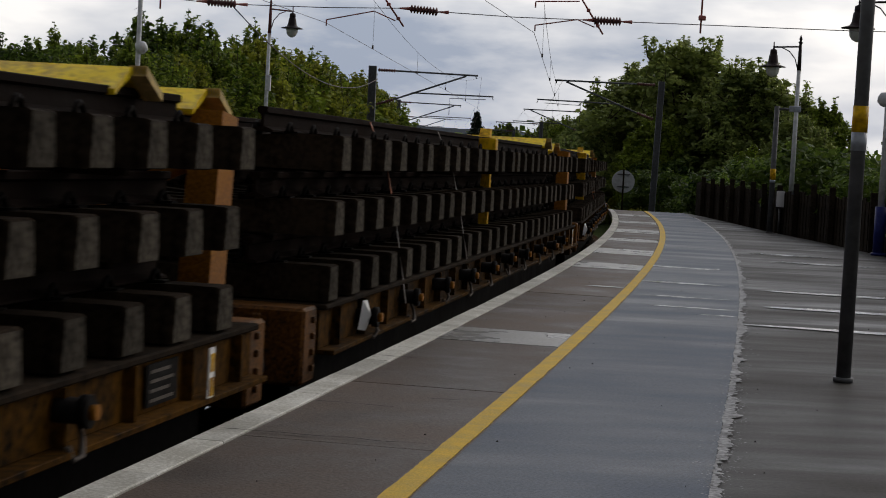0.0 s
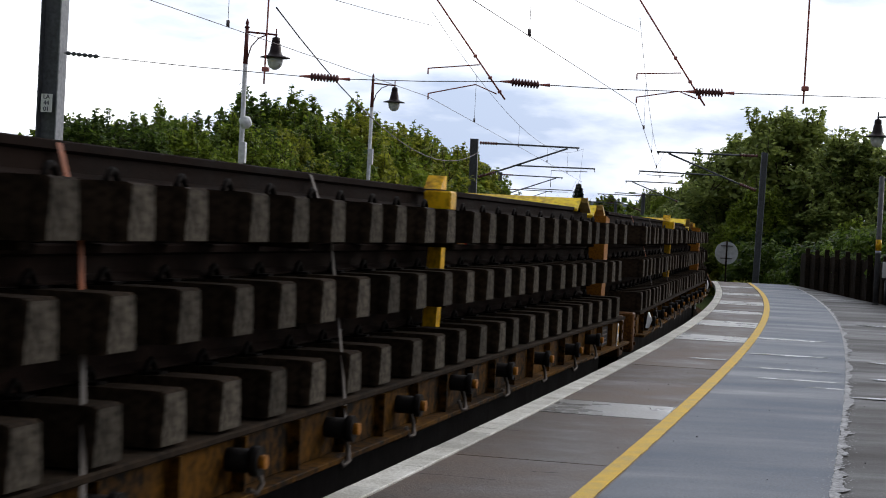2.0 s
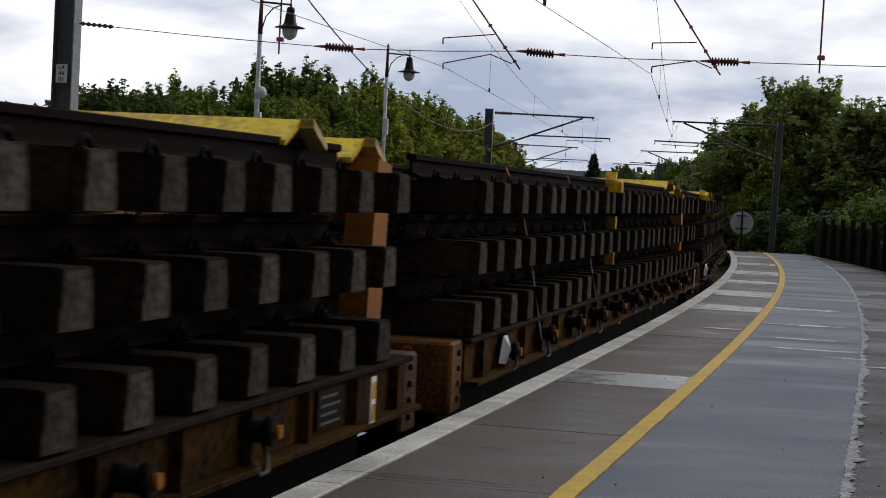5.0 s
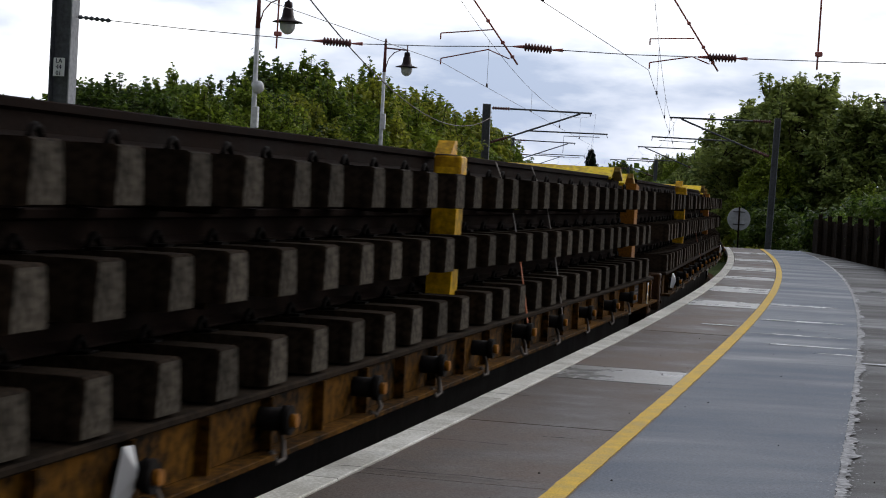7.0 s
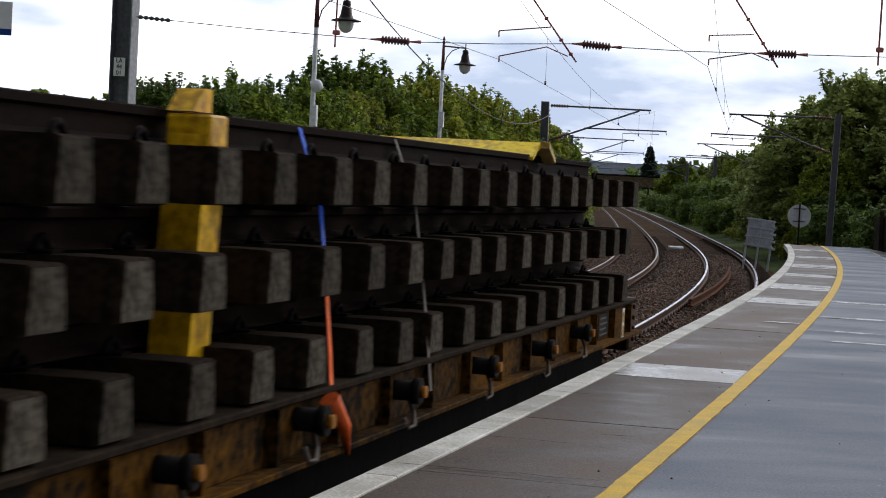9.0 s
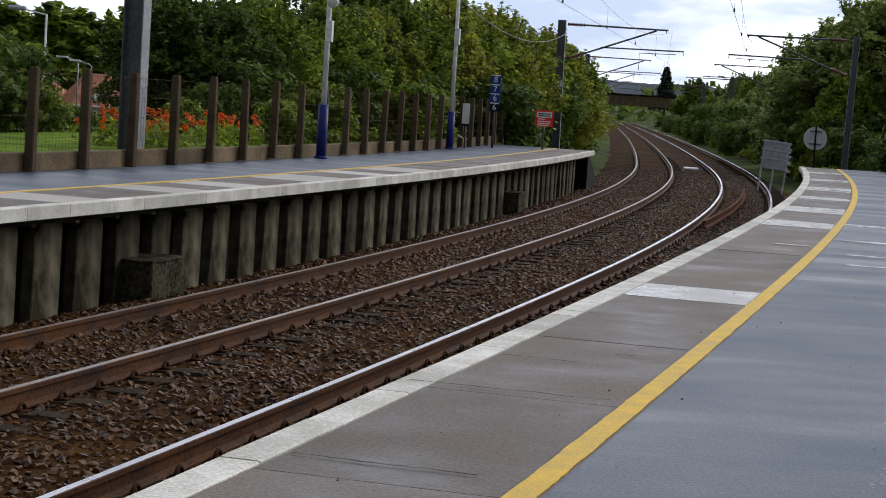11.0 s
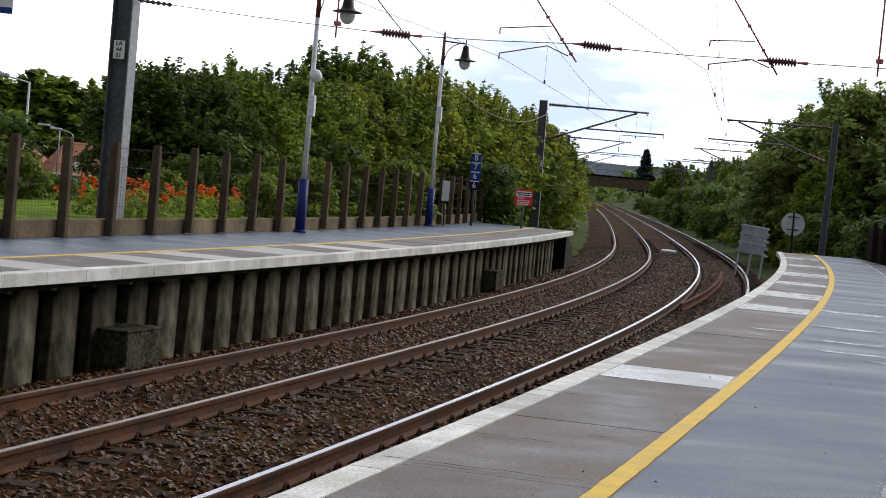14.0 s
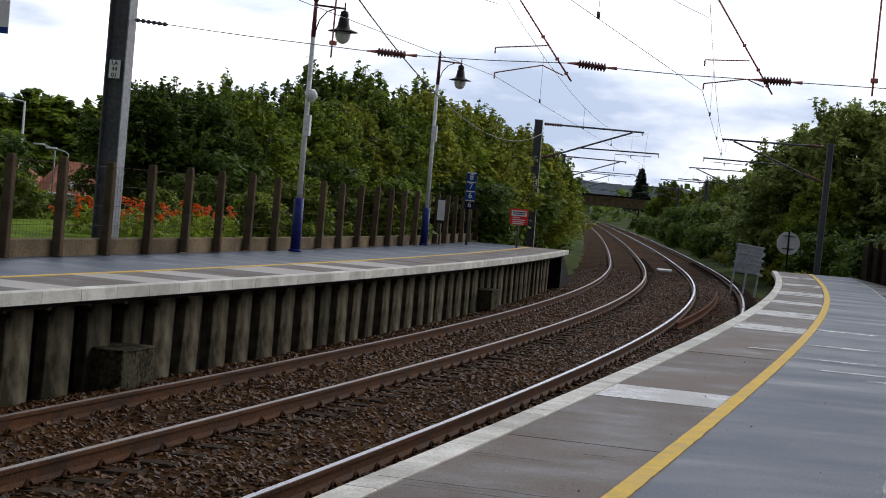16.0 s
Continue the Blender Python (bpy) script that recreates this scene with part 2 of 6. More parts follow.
M_SIGNRED = material("red_sign_face", (0.9, 0.04, 0.04), 0.4, grain=8, spread=0.08, bump=0.0)
M_INK = material("dark_lettering", (0.01, 0.012, 0.04), 0.5, grain=8, spread=0.05, bump=0.0)
M_DISC = material("grey_back_of_disc_sign", (0.62, 0.64, 0.67), 0.5, 0.0, grain=10, patch=3, spread=0.12)
M_GALV = material("galvanised_steel", (0.42, 0.45, 0.5), 0.45, 0.2, grain=20, patch=4, spread=0.2)
M_GRASS = material("rough_grass", (0.03, 0.05, 0.012), 0.95, grain=12, patch=0.15, spread=0.5, bump=0.8, tint=(0.065, 0.085, 0.025), spec=0.03)
# the blue of the air before the hills is put into their colour
M_HILL = material("haze_blue_hills", (0.045, 0.065, 0.09), 0.95, grain=0.02, patch=0.004, spread=0.3, bump=0.0)
M_BARK = material("grey_brown_bark", (0.07, 0.055, 0.04), 0.95, grain=18, patch=3, spread=0.4, bump=0.8)
M_WEB_BLUE = material("blue_strap", (0.02, 0.09, 0.55), 0.6, grain=20)
M_WEB_GREY = material("grey_strap", (0.10, 0.085, 0.075), 0.7, grain=20)
M_WEB_RUST = material("faded_orange_strap", (0.3, 0.085, 0.03), 0.7, grain=20)
M_WEB_ORANGE = material("orange_strap", (0.75, 0.12, 0.02), 0.6, grain=20)


def leaf_material(name, dark, light, thin=True):
    m = bpy.data.materials.new(name)
    m.use_nodes = True
    nt = m.node_tree
    bsdf = nt.nodes["Principled BSDF"]
    geo = nt.nodes.new("ShaderNodeNewGeometry")
    info = nt.nodes.new("ShaderNodeObjectInfo")
    co = nt.nodes.new("ShaderNodeTexCoord")
    n = nt.nodes.new("ShaderNodeTexNoise")
    n.inputs["Scale"].default_value = 0.7
    nt.links.new(co.outputs["Object"], n.inputs["Vector"])
    add = nt.nodes.new("ShaderNodeMath")
    add.operation = "MULTIPLY_ADD"
    add.inputs[1].default_value = 0.55
    nt.links.new(geo.outputs["Random Per Island"], add.inputs[0])
    sc = nt.nodes.new("ShaderNodeMath")
    sc.operation = "MULTIPLY_ADD"
    sc.inputs[1].default_value = 0.5
    nt.links.new(n.outputs["Fac"], sc.inputs[0])
    off = nt.nodes.new("ShaderNodeMath")
    off.operation = "MULTIPLY_ADD"
    off.inputs[1].default_value = 0.25
    off.inputs[2].default_value = -0.12
    nt.links.new(info.outputs["Random"], off.inputs[0])
    nt.links.new(off.outputs[0], sc.inputs[2])
    nt.links.new(sc.outputs[0], add.inputs[2])
    ramp = nt.nodes.new("ShaderNodeValToRGB")
    ramp.color_ramp.elements[0].position = 0.15
    ramp.color_ramp.elements[0].color = (*dark, 1)
    ramp.color_ramp.elements[1].position = 0.85
    ramp.color_ramp.elements[1].color = (*light, 1)
    nt.links.new(add.outputs[0], ramp.inputs["Fac"])
    nt.links.new(ramp.outputs["Color"], bsdf.inputs["Base Color"])
    bsdf.inputs["Roughness"].default_value = 0.5
    bsdf.inputs["Specular IOR Level"].default_value = 0.15
    if thin:
        tr = nt.nodes.new("ShaderNodeBsdfTranslucent")
        nt.links.new(ramp.outputs["Color"], tr.inputs["Color"])
        mx = nt.nodes.new("ShaderNodeMixShader")
        mx.inputs["Fac"].default_value = 0.5
        nt.links.new(bsdf.outputs["BSDF"], mx.inputs[1])
        nt.links.new(tr.outputs["BSDF"], mx.inputs[2])
        nt.links.new(mx.outputs["Shader"], nt.nodes["Material Output"].inputs["Surface"])
    return m


M_LEAF = leaf_material("sycamore_leaves", (0.04, 0.085, 0.01), (0.32, 0.4, 0.05))
M_LEAF_Y = leaf_material("yellowing_leaves", (0.05, 0.085, 0.01), (0.38, 0.40, 0.05))
M_LEAF_D = leaf_material("dark_leaves", (0.018, 0.045, 0.009), (0.165, 0.24, 0.038))
M_LEAF_FIR = leaf_material("conifer_needles", (0.008, 0.02, 0.012), (0.025, 0.05, 0.03))
# light green leaves, with haze and flare partly put into the colour
M_LEAF_PALE = leaf_material("hazy_pale_green_leaves", (0.095, 0.145, 0.04), (0.4, 0.46, 0.13))
M_FLOWER = leaf_material("orange_flowers", (0.6, 0.08, 0.01), (0.85, 0.2, 0.03))


# ---- mesh helpers ----
def mesh_of(name, bm, *mats, smooth=False):
    me = bpy.data.meshes.new(name)
    bm.to_mesh(me)
    bm.free()
    for m in mats:
        me.materials.append(m)
    if smooth:
        for p in me.polygons:
            p.use_smooth = True
    return me


def part(name, bm, mat, parent, label="", smooth=False):
    """One mesh object from a bmesh (or a shared mesh) under a thing."""
    me = bm if isinstance(bm, bpy.types.Mesh) else mesh_of(name, bm, *(mat if isinstance(mat, (list, tuple)) else (mat,)), smooth=smooth)
    ob = new(name, me)
    ob.parent = parent
    if label:
        tagged(ob, label)
    return ob


def thing(name, m, label, category, group="", kind=""):
    ob = new(name)
    ob.empty_display_size = 0.2
    ob.matrix_world = m
    return tagged(ob, label, category, group, kind)


def quad_faces(bm, vs, faces, mi=0):
    vv = [bm.verts.new(v) for v in vs]
    for f in faces:
        try:
            bm.faces.new([vv[i] for i in f]).material_index = mi
        except ValueError:
            pass
    return vv


def box(bm, x0, x1, y0, y1, z0, z1, m=None, bev=0.0, mi=0):
    """A box; with bev its edges are chamfered."""
    tmp = bmesh.new()
    bmesh.ops.create_cube(tmp, size=1)
    for v in tmp.verts:
        v.co = Vector(((x0 + x1) / 2 + v.co.x * (x1 - x0), (y0 + y1) / 2 + v.co.y * (y1 - y0), (z0 + z1) / 2 + v.co.z * (z1 - z0)))
    if bev:
        bmesh.ops.bevel(tmp, geom=tmp.edges[:], offset=bev, segments=1, affect="EDGES")
    merge(bm, tmp, m, mi)


def merge(bm, tmp, m=None, mi=0):
    idx = {}
    for v in tmp.verts:
        idx[v] = bm.verts.new(m @ v.co if m is not None else v.co)
    for f in tmp.faces:
        nf = bm.faces.new([idx[v] for v in f.verts])
        nf.material_index = mi
        nf.smooth = f.smooth
    tmp.free()


def tube(bm, pts, r, n=8, mi=0, r1=None, cap=True):
    """A round bar through points, tapering from r to r1."""
    pts = [Vector(p) for p in pts]
    rings = []
    for i, p in enumerate(pts):
        d = (pts[min(i + 1, len(pts) - 1)] - pts[max(i - 1, 0)]).normalized()
        a = d.cross(Vector((0, 0, 1)))
        if a.length < 1e-3:
            a = d.cross(Vector((0, 1, 0)))
        a.normalize()
        b = d.cross(a)
        k = i / max(1, len(pts) - 1)
        rad = r + ((r1 if r1 is not None else r) - r) * k
        rings.append([bm.verts.new(p + (a * math.cos(2 * math.pi * j / n) + b * math.sin(2 * math.pi * j / n)) * rad) for j in range(n)])
    for A, B in zip(rings, rings[1:]):
        for j in range(n):
            f = bm.faces.new([A[j], A[(j + 1) % n], B[(j + 1) % n], B[j]])
            f.material_index = mi
            f.smooth = n > 5
    if cap:
        bm.faces.new(rings[0][::-1]).material_index = mi
        bm.faces.new(rings[-1]).material_index = mi


def lathe(bm, prof, n=16, m=None, mi=0):
    """A turned shape from (radius, z) pairs."""
    m = m or Matrix()
    rings = [[bm.verts.new(m @ Vector((r * math.cos(2 * math.pi * j / n), r * math.sin(2 * math.pi * j / n), z))) for j in range(n)] for r, z in prof]
    for A, B in zip(rings, rings[1:]):
        for j in range(n):
            f = bm.faces.new([A[j], A[(j + 1) % n], B[(j + 1) % n], B[j]])
            f.material_index = mi
            f.smooth = True
    bm.faces.new(rings[0][::-1]).material_index = mi
    bm.faces.new(rings[-1]).material_index = mi


def sweep(bm, prof, s0, s1, step=1.0, mi=None, close=True):
    """Carries a cross-section of (o, z) pairs along the plan; mi gives a material slot per side."""
    n = max(1, int(math.ceil((s1 - s0) / step)))
    rows = [[bm.verts.new(at(s0 + (s1 - s0) * i / n, o, z)) for o, z in prof] for i in range(n + 1)]
    k = len(prof)
    for A, B in zip(rows, rows[1:]):
        for j in range(k if close else k - 1):
            f = bm.faces.new([A[j], B[j], B[(j + 1) % k], A[(j + 1) % k]])
            f.material_index = mi[j] if mi else 0
    if close:
        bm.faces.new(rows[0])
        bm.faces.new(rows[-1][::-1])


# ---- ground: one sheet, cut down to the trackbed between the platforms ----
def side_of(x, y):
    d = (PX - x) ** 2 + (PY - y) ** 2
    i = int(np.argmin(d))
    a = HEAD[i]
    return SS[i], -(x - PX[i]) * math.cos(a) - (y - PY[i]) * math.sin(a)


def ground_height(x, y):
    s, o = side_of(x, y)
    bed = -1.42
    left = 0.12 if s < 60 else max(-0.6, 0.12 - (s - 60) * 0.05)
    left -= max(0.0, min(3.4, (o - 22) * 0.09))
    right = -0.25 if s < 52 else max(-1.0, -0.25 - (s - 52) * 0.06)
    if s > 52:
        right += max(0.0, min(1.2, (-o - 6) * 0.12))
    up, down = (9.75, 8.2) if s < 60 else (9.5, 7.0)
    if o > up:
        z = left
    elif o > down:
        z = bed + (left - bed) * (o - down) / (up - down)
    elif o > -1.2:
        z = bed
    elif o > -3.0:
        z = bed + (right - bed) * (-o - 1.2) / 1.8
    else:
        z = right
    far = max(0.0, math.hypot(x, y) - 380)
    return z + min(14.0, far * 0.02) * (1 if abs(o) > 12 else 0.4) + 0.06 * noise.noise((x * 0.3, y * 0.3, 0))


def build_ground():
    xs = [-2400, -1200, -600, -300, -160, -100, -70] + [-50 + 1.0 * i for i in range(101)] + [60, 80, 110, 160, 300, 600, 1200, 2400]
    ys = [-2400, -1200, -500, -250, -120, -60, -30] + [-15 + 1.0 * i for i in range(136)] + [125 + 4 * i for i in range(45)] + [330, 400, 520, 800, 1400, 2400]
    bm = bmesh.new()
    grid = [[bm.verts.new((x, y, ground_height(x, y))) for x in xs] for y in ys]
    for A, B in zip(grid, grid[1:]):
        for j in range(len(xs) - 1):
            bm.faces.new([A[j], A[j + 1], B[j + 1], B[j]]).smooth = True
    tagged(new("ground", mesh_of("ground", bm, M_GRASS)), "rough green grassy ground beyond the platforms", "ground", kind="structure")


build_ground()


# ---- trackbed, rails and sleepers ----
def build_ballast():
    bm = bmesh.new()
    prof = [(-0.35, -1.45), (0.05, -1.27), (0.5, -1.205), (1.0, -1.19), (2.2, -1.18), (2.5, -1.168), (3.1, -1.12), (3.8, -1.148), (5.9, -1.168), (6.35, -1.2), (7.6, -1.45)]
    n = 400
    rows = []
    for i in range(n + 1):
        s = -40 + 190 * i / n
        rows.append([bm.verts.new(at(s, o, z + 0.02 * noise.noise((s * 2, o * 3, 1)))) for o, z in prof])
    for A, B in zip(rows, rows[1:]):
        for j in range(len(prof) - 1):
            bm.faces.new([A[j], B[j], B[j + 1], A[j + 1]]).smooth = True
    for a, b in ((-460, -40), (150, 415)):
        sweep(bm, prof, a, b, 6.0, close=False)
    tagged(new("ballast_bed", mesh_of("ballast_bed", bm, M_BALLAST)), "brown stone ballast bed under two railway tracks", "ballast", kind="structure")


build_ballast()


def loose_stones():
    """Loose ballast stones, joined: nobody could count them."""
    rng = random.Random(5)
    verts, faces = [], []
    shape = [(-1, -.7, -.5), (.9, -.9, -.4), (1, .8, -.6), (-.8, 1, -.5), (-.6, -.5, .6), (.7, -.6, .5), (.5, .7, .7), (-.7, .6, .5)]
    sides = [(0, 1, 5, 4), (1, 2, 6, 5), (2, 3, 7, 6), (3, 0, 4, 7), (4, 5, 6, 7)]
    spots = []
    while len(spots) < 58000:
        s = 5 + 78 * rng.random() ** 1.5
        o = rng.uniform(0.1, 7.0)
        spots.append((s, o))
    for s, o in spots:
        r = rng.uniform(0.018, 0.042)
        z = float(np.interp(o, [0.05, 0.5, 1.0, 2.2, 2.5, 3.1, 3.8, 5.9, 6.35, 7.6], [-1.27, -1.205, -1.19, -1.18, -1.168, -1.12, -1.148, -1.168, -1.2, -1.45])) + r * 0.2
        p = at(s, o, z)
        e = Euler((rng.uniform(-.6, .6), rng.uniform(-.6, .6), rng.uniform(0, 6.28))).to_matrix()
        k = len(verts)
        sc = Vector((r * rng.uniform(.8, 1.4), r * rng.uniform(.7, 1.1), r * rng.uniform(.6, 1)))
        verts += [p + e @ Vector((a * sc.x, b * sc.y, c * sc.z)) for a, b, c in shape]
        faces += [tuple(i + k for i in f) for f in sides]
    me = bpy.data.meshes.new("ballast_stones")
    me.from_pydata([tuple(v) for v in verts], [], faces)
    me.materials.append(leaf_material("mixed_ballast_stones", (0.010, 0.0042, 0.0011), (0.12, 0.05, 0.0115), False))
    tagged(new("ballast_stones", me), "loose brown and grey ballast stones between the rails", "stones", kind="stuff")


loose_stones()

RAIL_PROFILE = [(-0.07, -0.159), (0.07, -0.159), (0.07, -0.147), (0.012, -0.125), (0.010, -0.05), (0.035, -0.038), (0.035, -0.006), (0.028, 0.0), (-0.028, 0.0), (-0.035, -0.006), (-0.035, -0.038), (-0.010, -0.05), (-0.012, -0.125), (-0.07, -0.147)]


def sleeper_bm(length=2.5, clips=True):
    """A concrete sleeper along x: sloped sides, dipped middle, rail clips on top."""
    bm = bmesh.new()
    xs = [-length / 2, -length / 2 + 0.02, -0.95, -0.35, 0.35, 0.95, length / 2 - 0.02, length / 2]
    tops = [0.218, 0.228, 0.228, 0.18, 0.18, 0.228, 0.228, 0.218]
    rows = []
    for x, t in zip(xs, tops):
        e = 0.006 if abs(x) > length / 2 - 0.01 else 0.0
        rows.append([bm.verts.new((x, y, z)) for y, z in ((-0.14 + e, 0.0 + e), (0.14 - e, 0.0 + e), (0.138 - e, 0.06), (0.118 - e, t), (-0.118 + e, t), (-0.138 + e, 0.06))])
    for A, B in zip(rows, rows[1:]):
        for j in range(6):
            bm.faces.new([A[j], B[j], B[(j + 1) % 6], A[(j + 1) % 6]])
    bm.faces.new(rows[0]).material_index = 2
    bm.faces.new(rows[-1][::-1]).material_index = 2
    if clips:
        for c in (-0.7525, 0.7525):
            for d in (-0.13, 0.13):
                arc = [(c + d - 0.02 * (1 if d > 0 else -1), y, 0.228 + 0.058 * math.sin(math.pi * (y + 0.07) / 0.14)) for y in (-0.07, -0.055, -0.03, 0.0, 0.03, 0.055, 0.07)]
                tube(bm, arc, 0.016, 6, mi=1)
                box(bm, c + d - 0.045, c + d + 0.045, -0.05, 0.05, 0.2, 0.238, mi=1)
    bmesh.ops.recalc_face_normals(bm, faces=bm.faces[:])
    return bm


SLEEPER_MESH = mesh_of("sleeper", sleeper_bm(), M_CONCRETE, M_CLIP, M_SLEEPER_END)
OLD_SLEEPER = mesh_of("sleeper", sleeper_bm(), M_SLEEPER_OLD, M_CLIP_RUST, M_SLEEPER_OLD)


def build_track(centre, rails, label, head):
    t = tagged(new("track"), label, "railway track", kind="structure")
    for o, z in rails:
        bm = bmesh.new()
        prof = [(o + a, z + b) for a, b in RAIL_PROFILE]
        mi = [0] * len(prof)
        mi[7] = 1
        sweep(bm, prof, -30, 130, 1.0, mi)
        sweep(bm, prof, -458, -30, 8.0, mi)
        sweep(bm, prof, 130, 412, 4.0, mi)
        bmesh.ops.recalc_face_normals(bm, faces=bm.faces[:])
        part("rail", bm, (M_TRACK_RAIL, head), t, "rusty rail with a polished head")
    tilt = math.degrees(math.atan2(rails[0][1] - rails[1][1], 1.505))
    for i in range(170):
        ob = part("sleeper", OLD_SLEEPER, None, t)
        ob.matrix_world = stand(-2 + i * 0.65, centre, (Z_HIGH + Z_LOW) / 2 - 0.159 - 0.228) @ pose(0, 0, 0, 0, -tilt, 0)
    return t


build_track(O_NEAR, RAILS[:2], "near railway track on concrete sleepers, polished curving rails", M_RAIL_TOP)
build_track(O_FAR, RAILS[2:], "far railway track with rusty brown curving rails", M_RAIL_DULL)


# ---- platforms ----
def slab(name, parent, s0, s1, o0, o1, z0, z1, mat, bev=0.006, label=""):
    """A stone laid along the line between two offsets."""
    bm = bmesh.new()
    n = max(1, int((s1 - s0) / 1.0))
    prof = [(o0, z0), (o1, z0), (o1, z1 - bev), (o1 - bev * (1 if o1 > o0 else -1), z1), (o0 + bev * (1 if o1 > o0 else -1), z1), (o0, z1 - bev)]
    sweep(bm, prof, s0, s1, (s1 - s0) / n)
    bmesh.ops.recalc_face_normals(bm, faces=bm.faces[:])
    return part(name, bm, mat, parent, label)


def back(s):
    """Where the near platform ends on its landward side."""
    return float(np.interp(s, [-30, 20, 34, 39, 45.5, 57.5], [-8.0, -6.6, -4.95, -4.3, -3.45, -2.45]))


def near_platform():
    rng = random.Random(3)
    p = tagged(new("platform"), "near station platform with white coping and yellow safety line", "platform", kind="structure")
    end = NEAR_END
    bm = bmesh.new()
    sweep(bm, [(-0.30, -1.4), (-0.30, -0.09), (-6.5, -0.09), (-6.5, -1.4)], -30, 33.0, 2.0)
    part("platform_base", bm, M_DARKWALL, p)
    bm = bmesh.new()
    rows = []
    for i in range(51):
        s = 33.0 + (end - 33.0) * i / 50
        rows.append([bm.verts.new(at(s, o, z)) for o, z in ((-0.30, -1.4), (-0.30, -0.09), (back(s), -0.09), (back(s), -1.4))])
    for A, B in zip(rows, rows[1:]):
        for j in range(3):
            bm.faces.new([A[j], B[j], B[j + 1], A[j + 1]])
    bm.faces.new(rows[-1])
    part("platform_base", bm, M_DARKWALL, p)
    bm = bmesh.new()
    sweep(bm, [(YELLOW - 0.06, -0.1), (YELLOW - 0.06, 0.0), (STRIP, 0.002), (STRIP, -0.1)], -30, end, 1.0)
    part("asphalt_strip", bm, M_ASPHALT, p, "smooth wet blue-grey asphalt strip")
    bm = bmesh.new()
    rows = []
    for i in range(101):
        s = -30 + (end + 30) * i / 100
        rows.append([bm.verts.new(at(s, o, z)) for o, z in ((STRIP, -0.1), (STRIP, -0.004), ((STRIP + back(s)) / 2, -0.002), (back(s), 0.0), (back(s), -0.1))])
    for A, B in zip(rows, rows[1:]):
        for j in range(4):
            bm.faces.new([A[j], B[j], B[j + 1], A[j + 1]])
    bm.faces.new(rows[-1])
    part("tarmac", bm, M_TARMAC, p, "dark patchy damp tarmac")
    bm = bmesh.new()
    sweep(bm, [(YELLOW + 0.062, -0.08), (YELLOW + 0.062, 0.001), (YELLOW - 0.062, 0.001), (YELLOW - 0.062, -0.08)], -30, end, 0.8)
    part("line_bed", bm, M_SLAB, p)
    bm = bmesh.new()
    rows = []
    for i in range(1100):
        s = -2.0 + (end + 2.0) * i / 1099
        a = 0.052 + 0.006 * noise.noise((s * 3, 0, 4)) + 0.005 * noise.noise((s * 17, 0, 7))
        b = 0.052 + 0.006 * noise.noise((s * 3, 9, 4)) + 0.005 * noise.noise((s * 17, 9, 7))
        rows.append([bm.verts.new(at(s, o, z)) for o, z in ((YELLOW + a, 0.0025), (YELLOW + a, 0.007), (YELLOW - b, 0.007), (YELLOW - b, 0.0025))])
    for A, B in zip(rows, rows[1:]):
        for j in range(3):
            bm.faces.new([A[j], B[j], B[j + 1], A[j + 1]])
    part("yellow_line", bm, M_LINE, p, "worn yellow painted safety line")
    s = -3.0
    while s < end - 0.1:
        l = min(0.92, end - s)
        slab("coping_stone", p, s + 0.004, s + l - 0.004, -0.16, 0.0, -0.11, 0.003 + rng.uniform(0, 0.003), M_COPING)
        s += 0.92
    # slabs by length and shade: one pale wet bay, then alternating bays towards the end
    bays = [(-3, -0.8, 0), (-0.8, 1.6, 0), (1.6, 3.9, 0), (3.9, 6.1, 0), (6.1, 8.3, 0), (8.3, 10.6, 0), (10.6, 13.45, 0), (13.45, 14.55, 1), (14.55, 19.0, 0), (19.0, 24.2, 0), (24.2, 25.6, 1), (25.6, 28.4, 0), (28.4, 30.2, 1), (30.2, 33.5, 0), (33.5, 34.8, 1), (34.8, 38.0, 0), (38.0, 40.2, 1), (40.2, 44.5, 0), (44.5, 46.2, 1), (46.2, 51.0, 0), (51.0, 52.5, 1), (52.5, end, 0)]
    for a, b, pale in bays:
        n = max(1, round((b - a) / 2.3))
        for i in range(n):
            s0, s1 = a + (b - a) * i / n, a + (b - a) * (i + 1) / n
            slab("paving_slab", p, s0 + 0.008, s1 - 0.008, -0.166, YELLOW + 0.065, -0.1, rng.uniform(-0.004, 0.001), M_SLAB_WET if pale else M_SLAB)
    # a pale uneven band along the asphalt's edge, with loose grit
    bm = bmesh.new()
    rows = []
    for i in range(2400):
        s = 3.0 + 50 * (i / 2399) ** 1.4
        n0 = 0.012 * noise.noise((s * 2.2, 1, 3)) + 0.012 * noise.noise((s * 13, 1, 3))
        w = max(0.006, 0.05 + 0.06 * noise.noise((s * 0.9, 0, 4)) + 0.045 * noise.noise((s * 4.5, 0, 7)) + 0.03 * noise.noise((s * 19, 0, 9)))
        rows.append([bm.verts.new(at(s, STRIP + n0, 0.0045)), bm.verts.new(at(s, STRIP + n0 - w, 0.0045))])
    for A, B in zip(rows, rows[1:]):
        bm.faces.new([A[0], B[0], B[1], A[1]])
    bmesh.ops.recalc_face_normals(bm, faces=bm.faces[:])
    part("edge_band", bm, M_SEAM, p, "pale uneven band along the asphalt's edge")
    bm = bmesh.new()
    for i in range(2600):
        s = 4.0 + 40 * rng.random() ** 1.5
        o = STRIP - 0.03 + rng.gauss(0, 0.05)
        r = rng.uniform(0.003, 0.008)
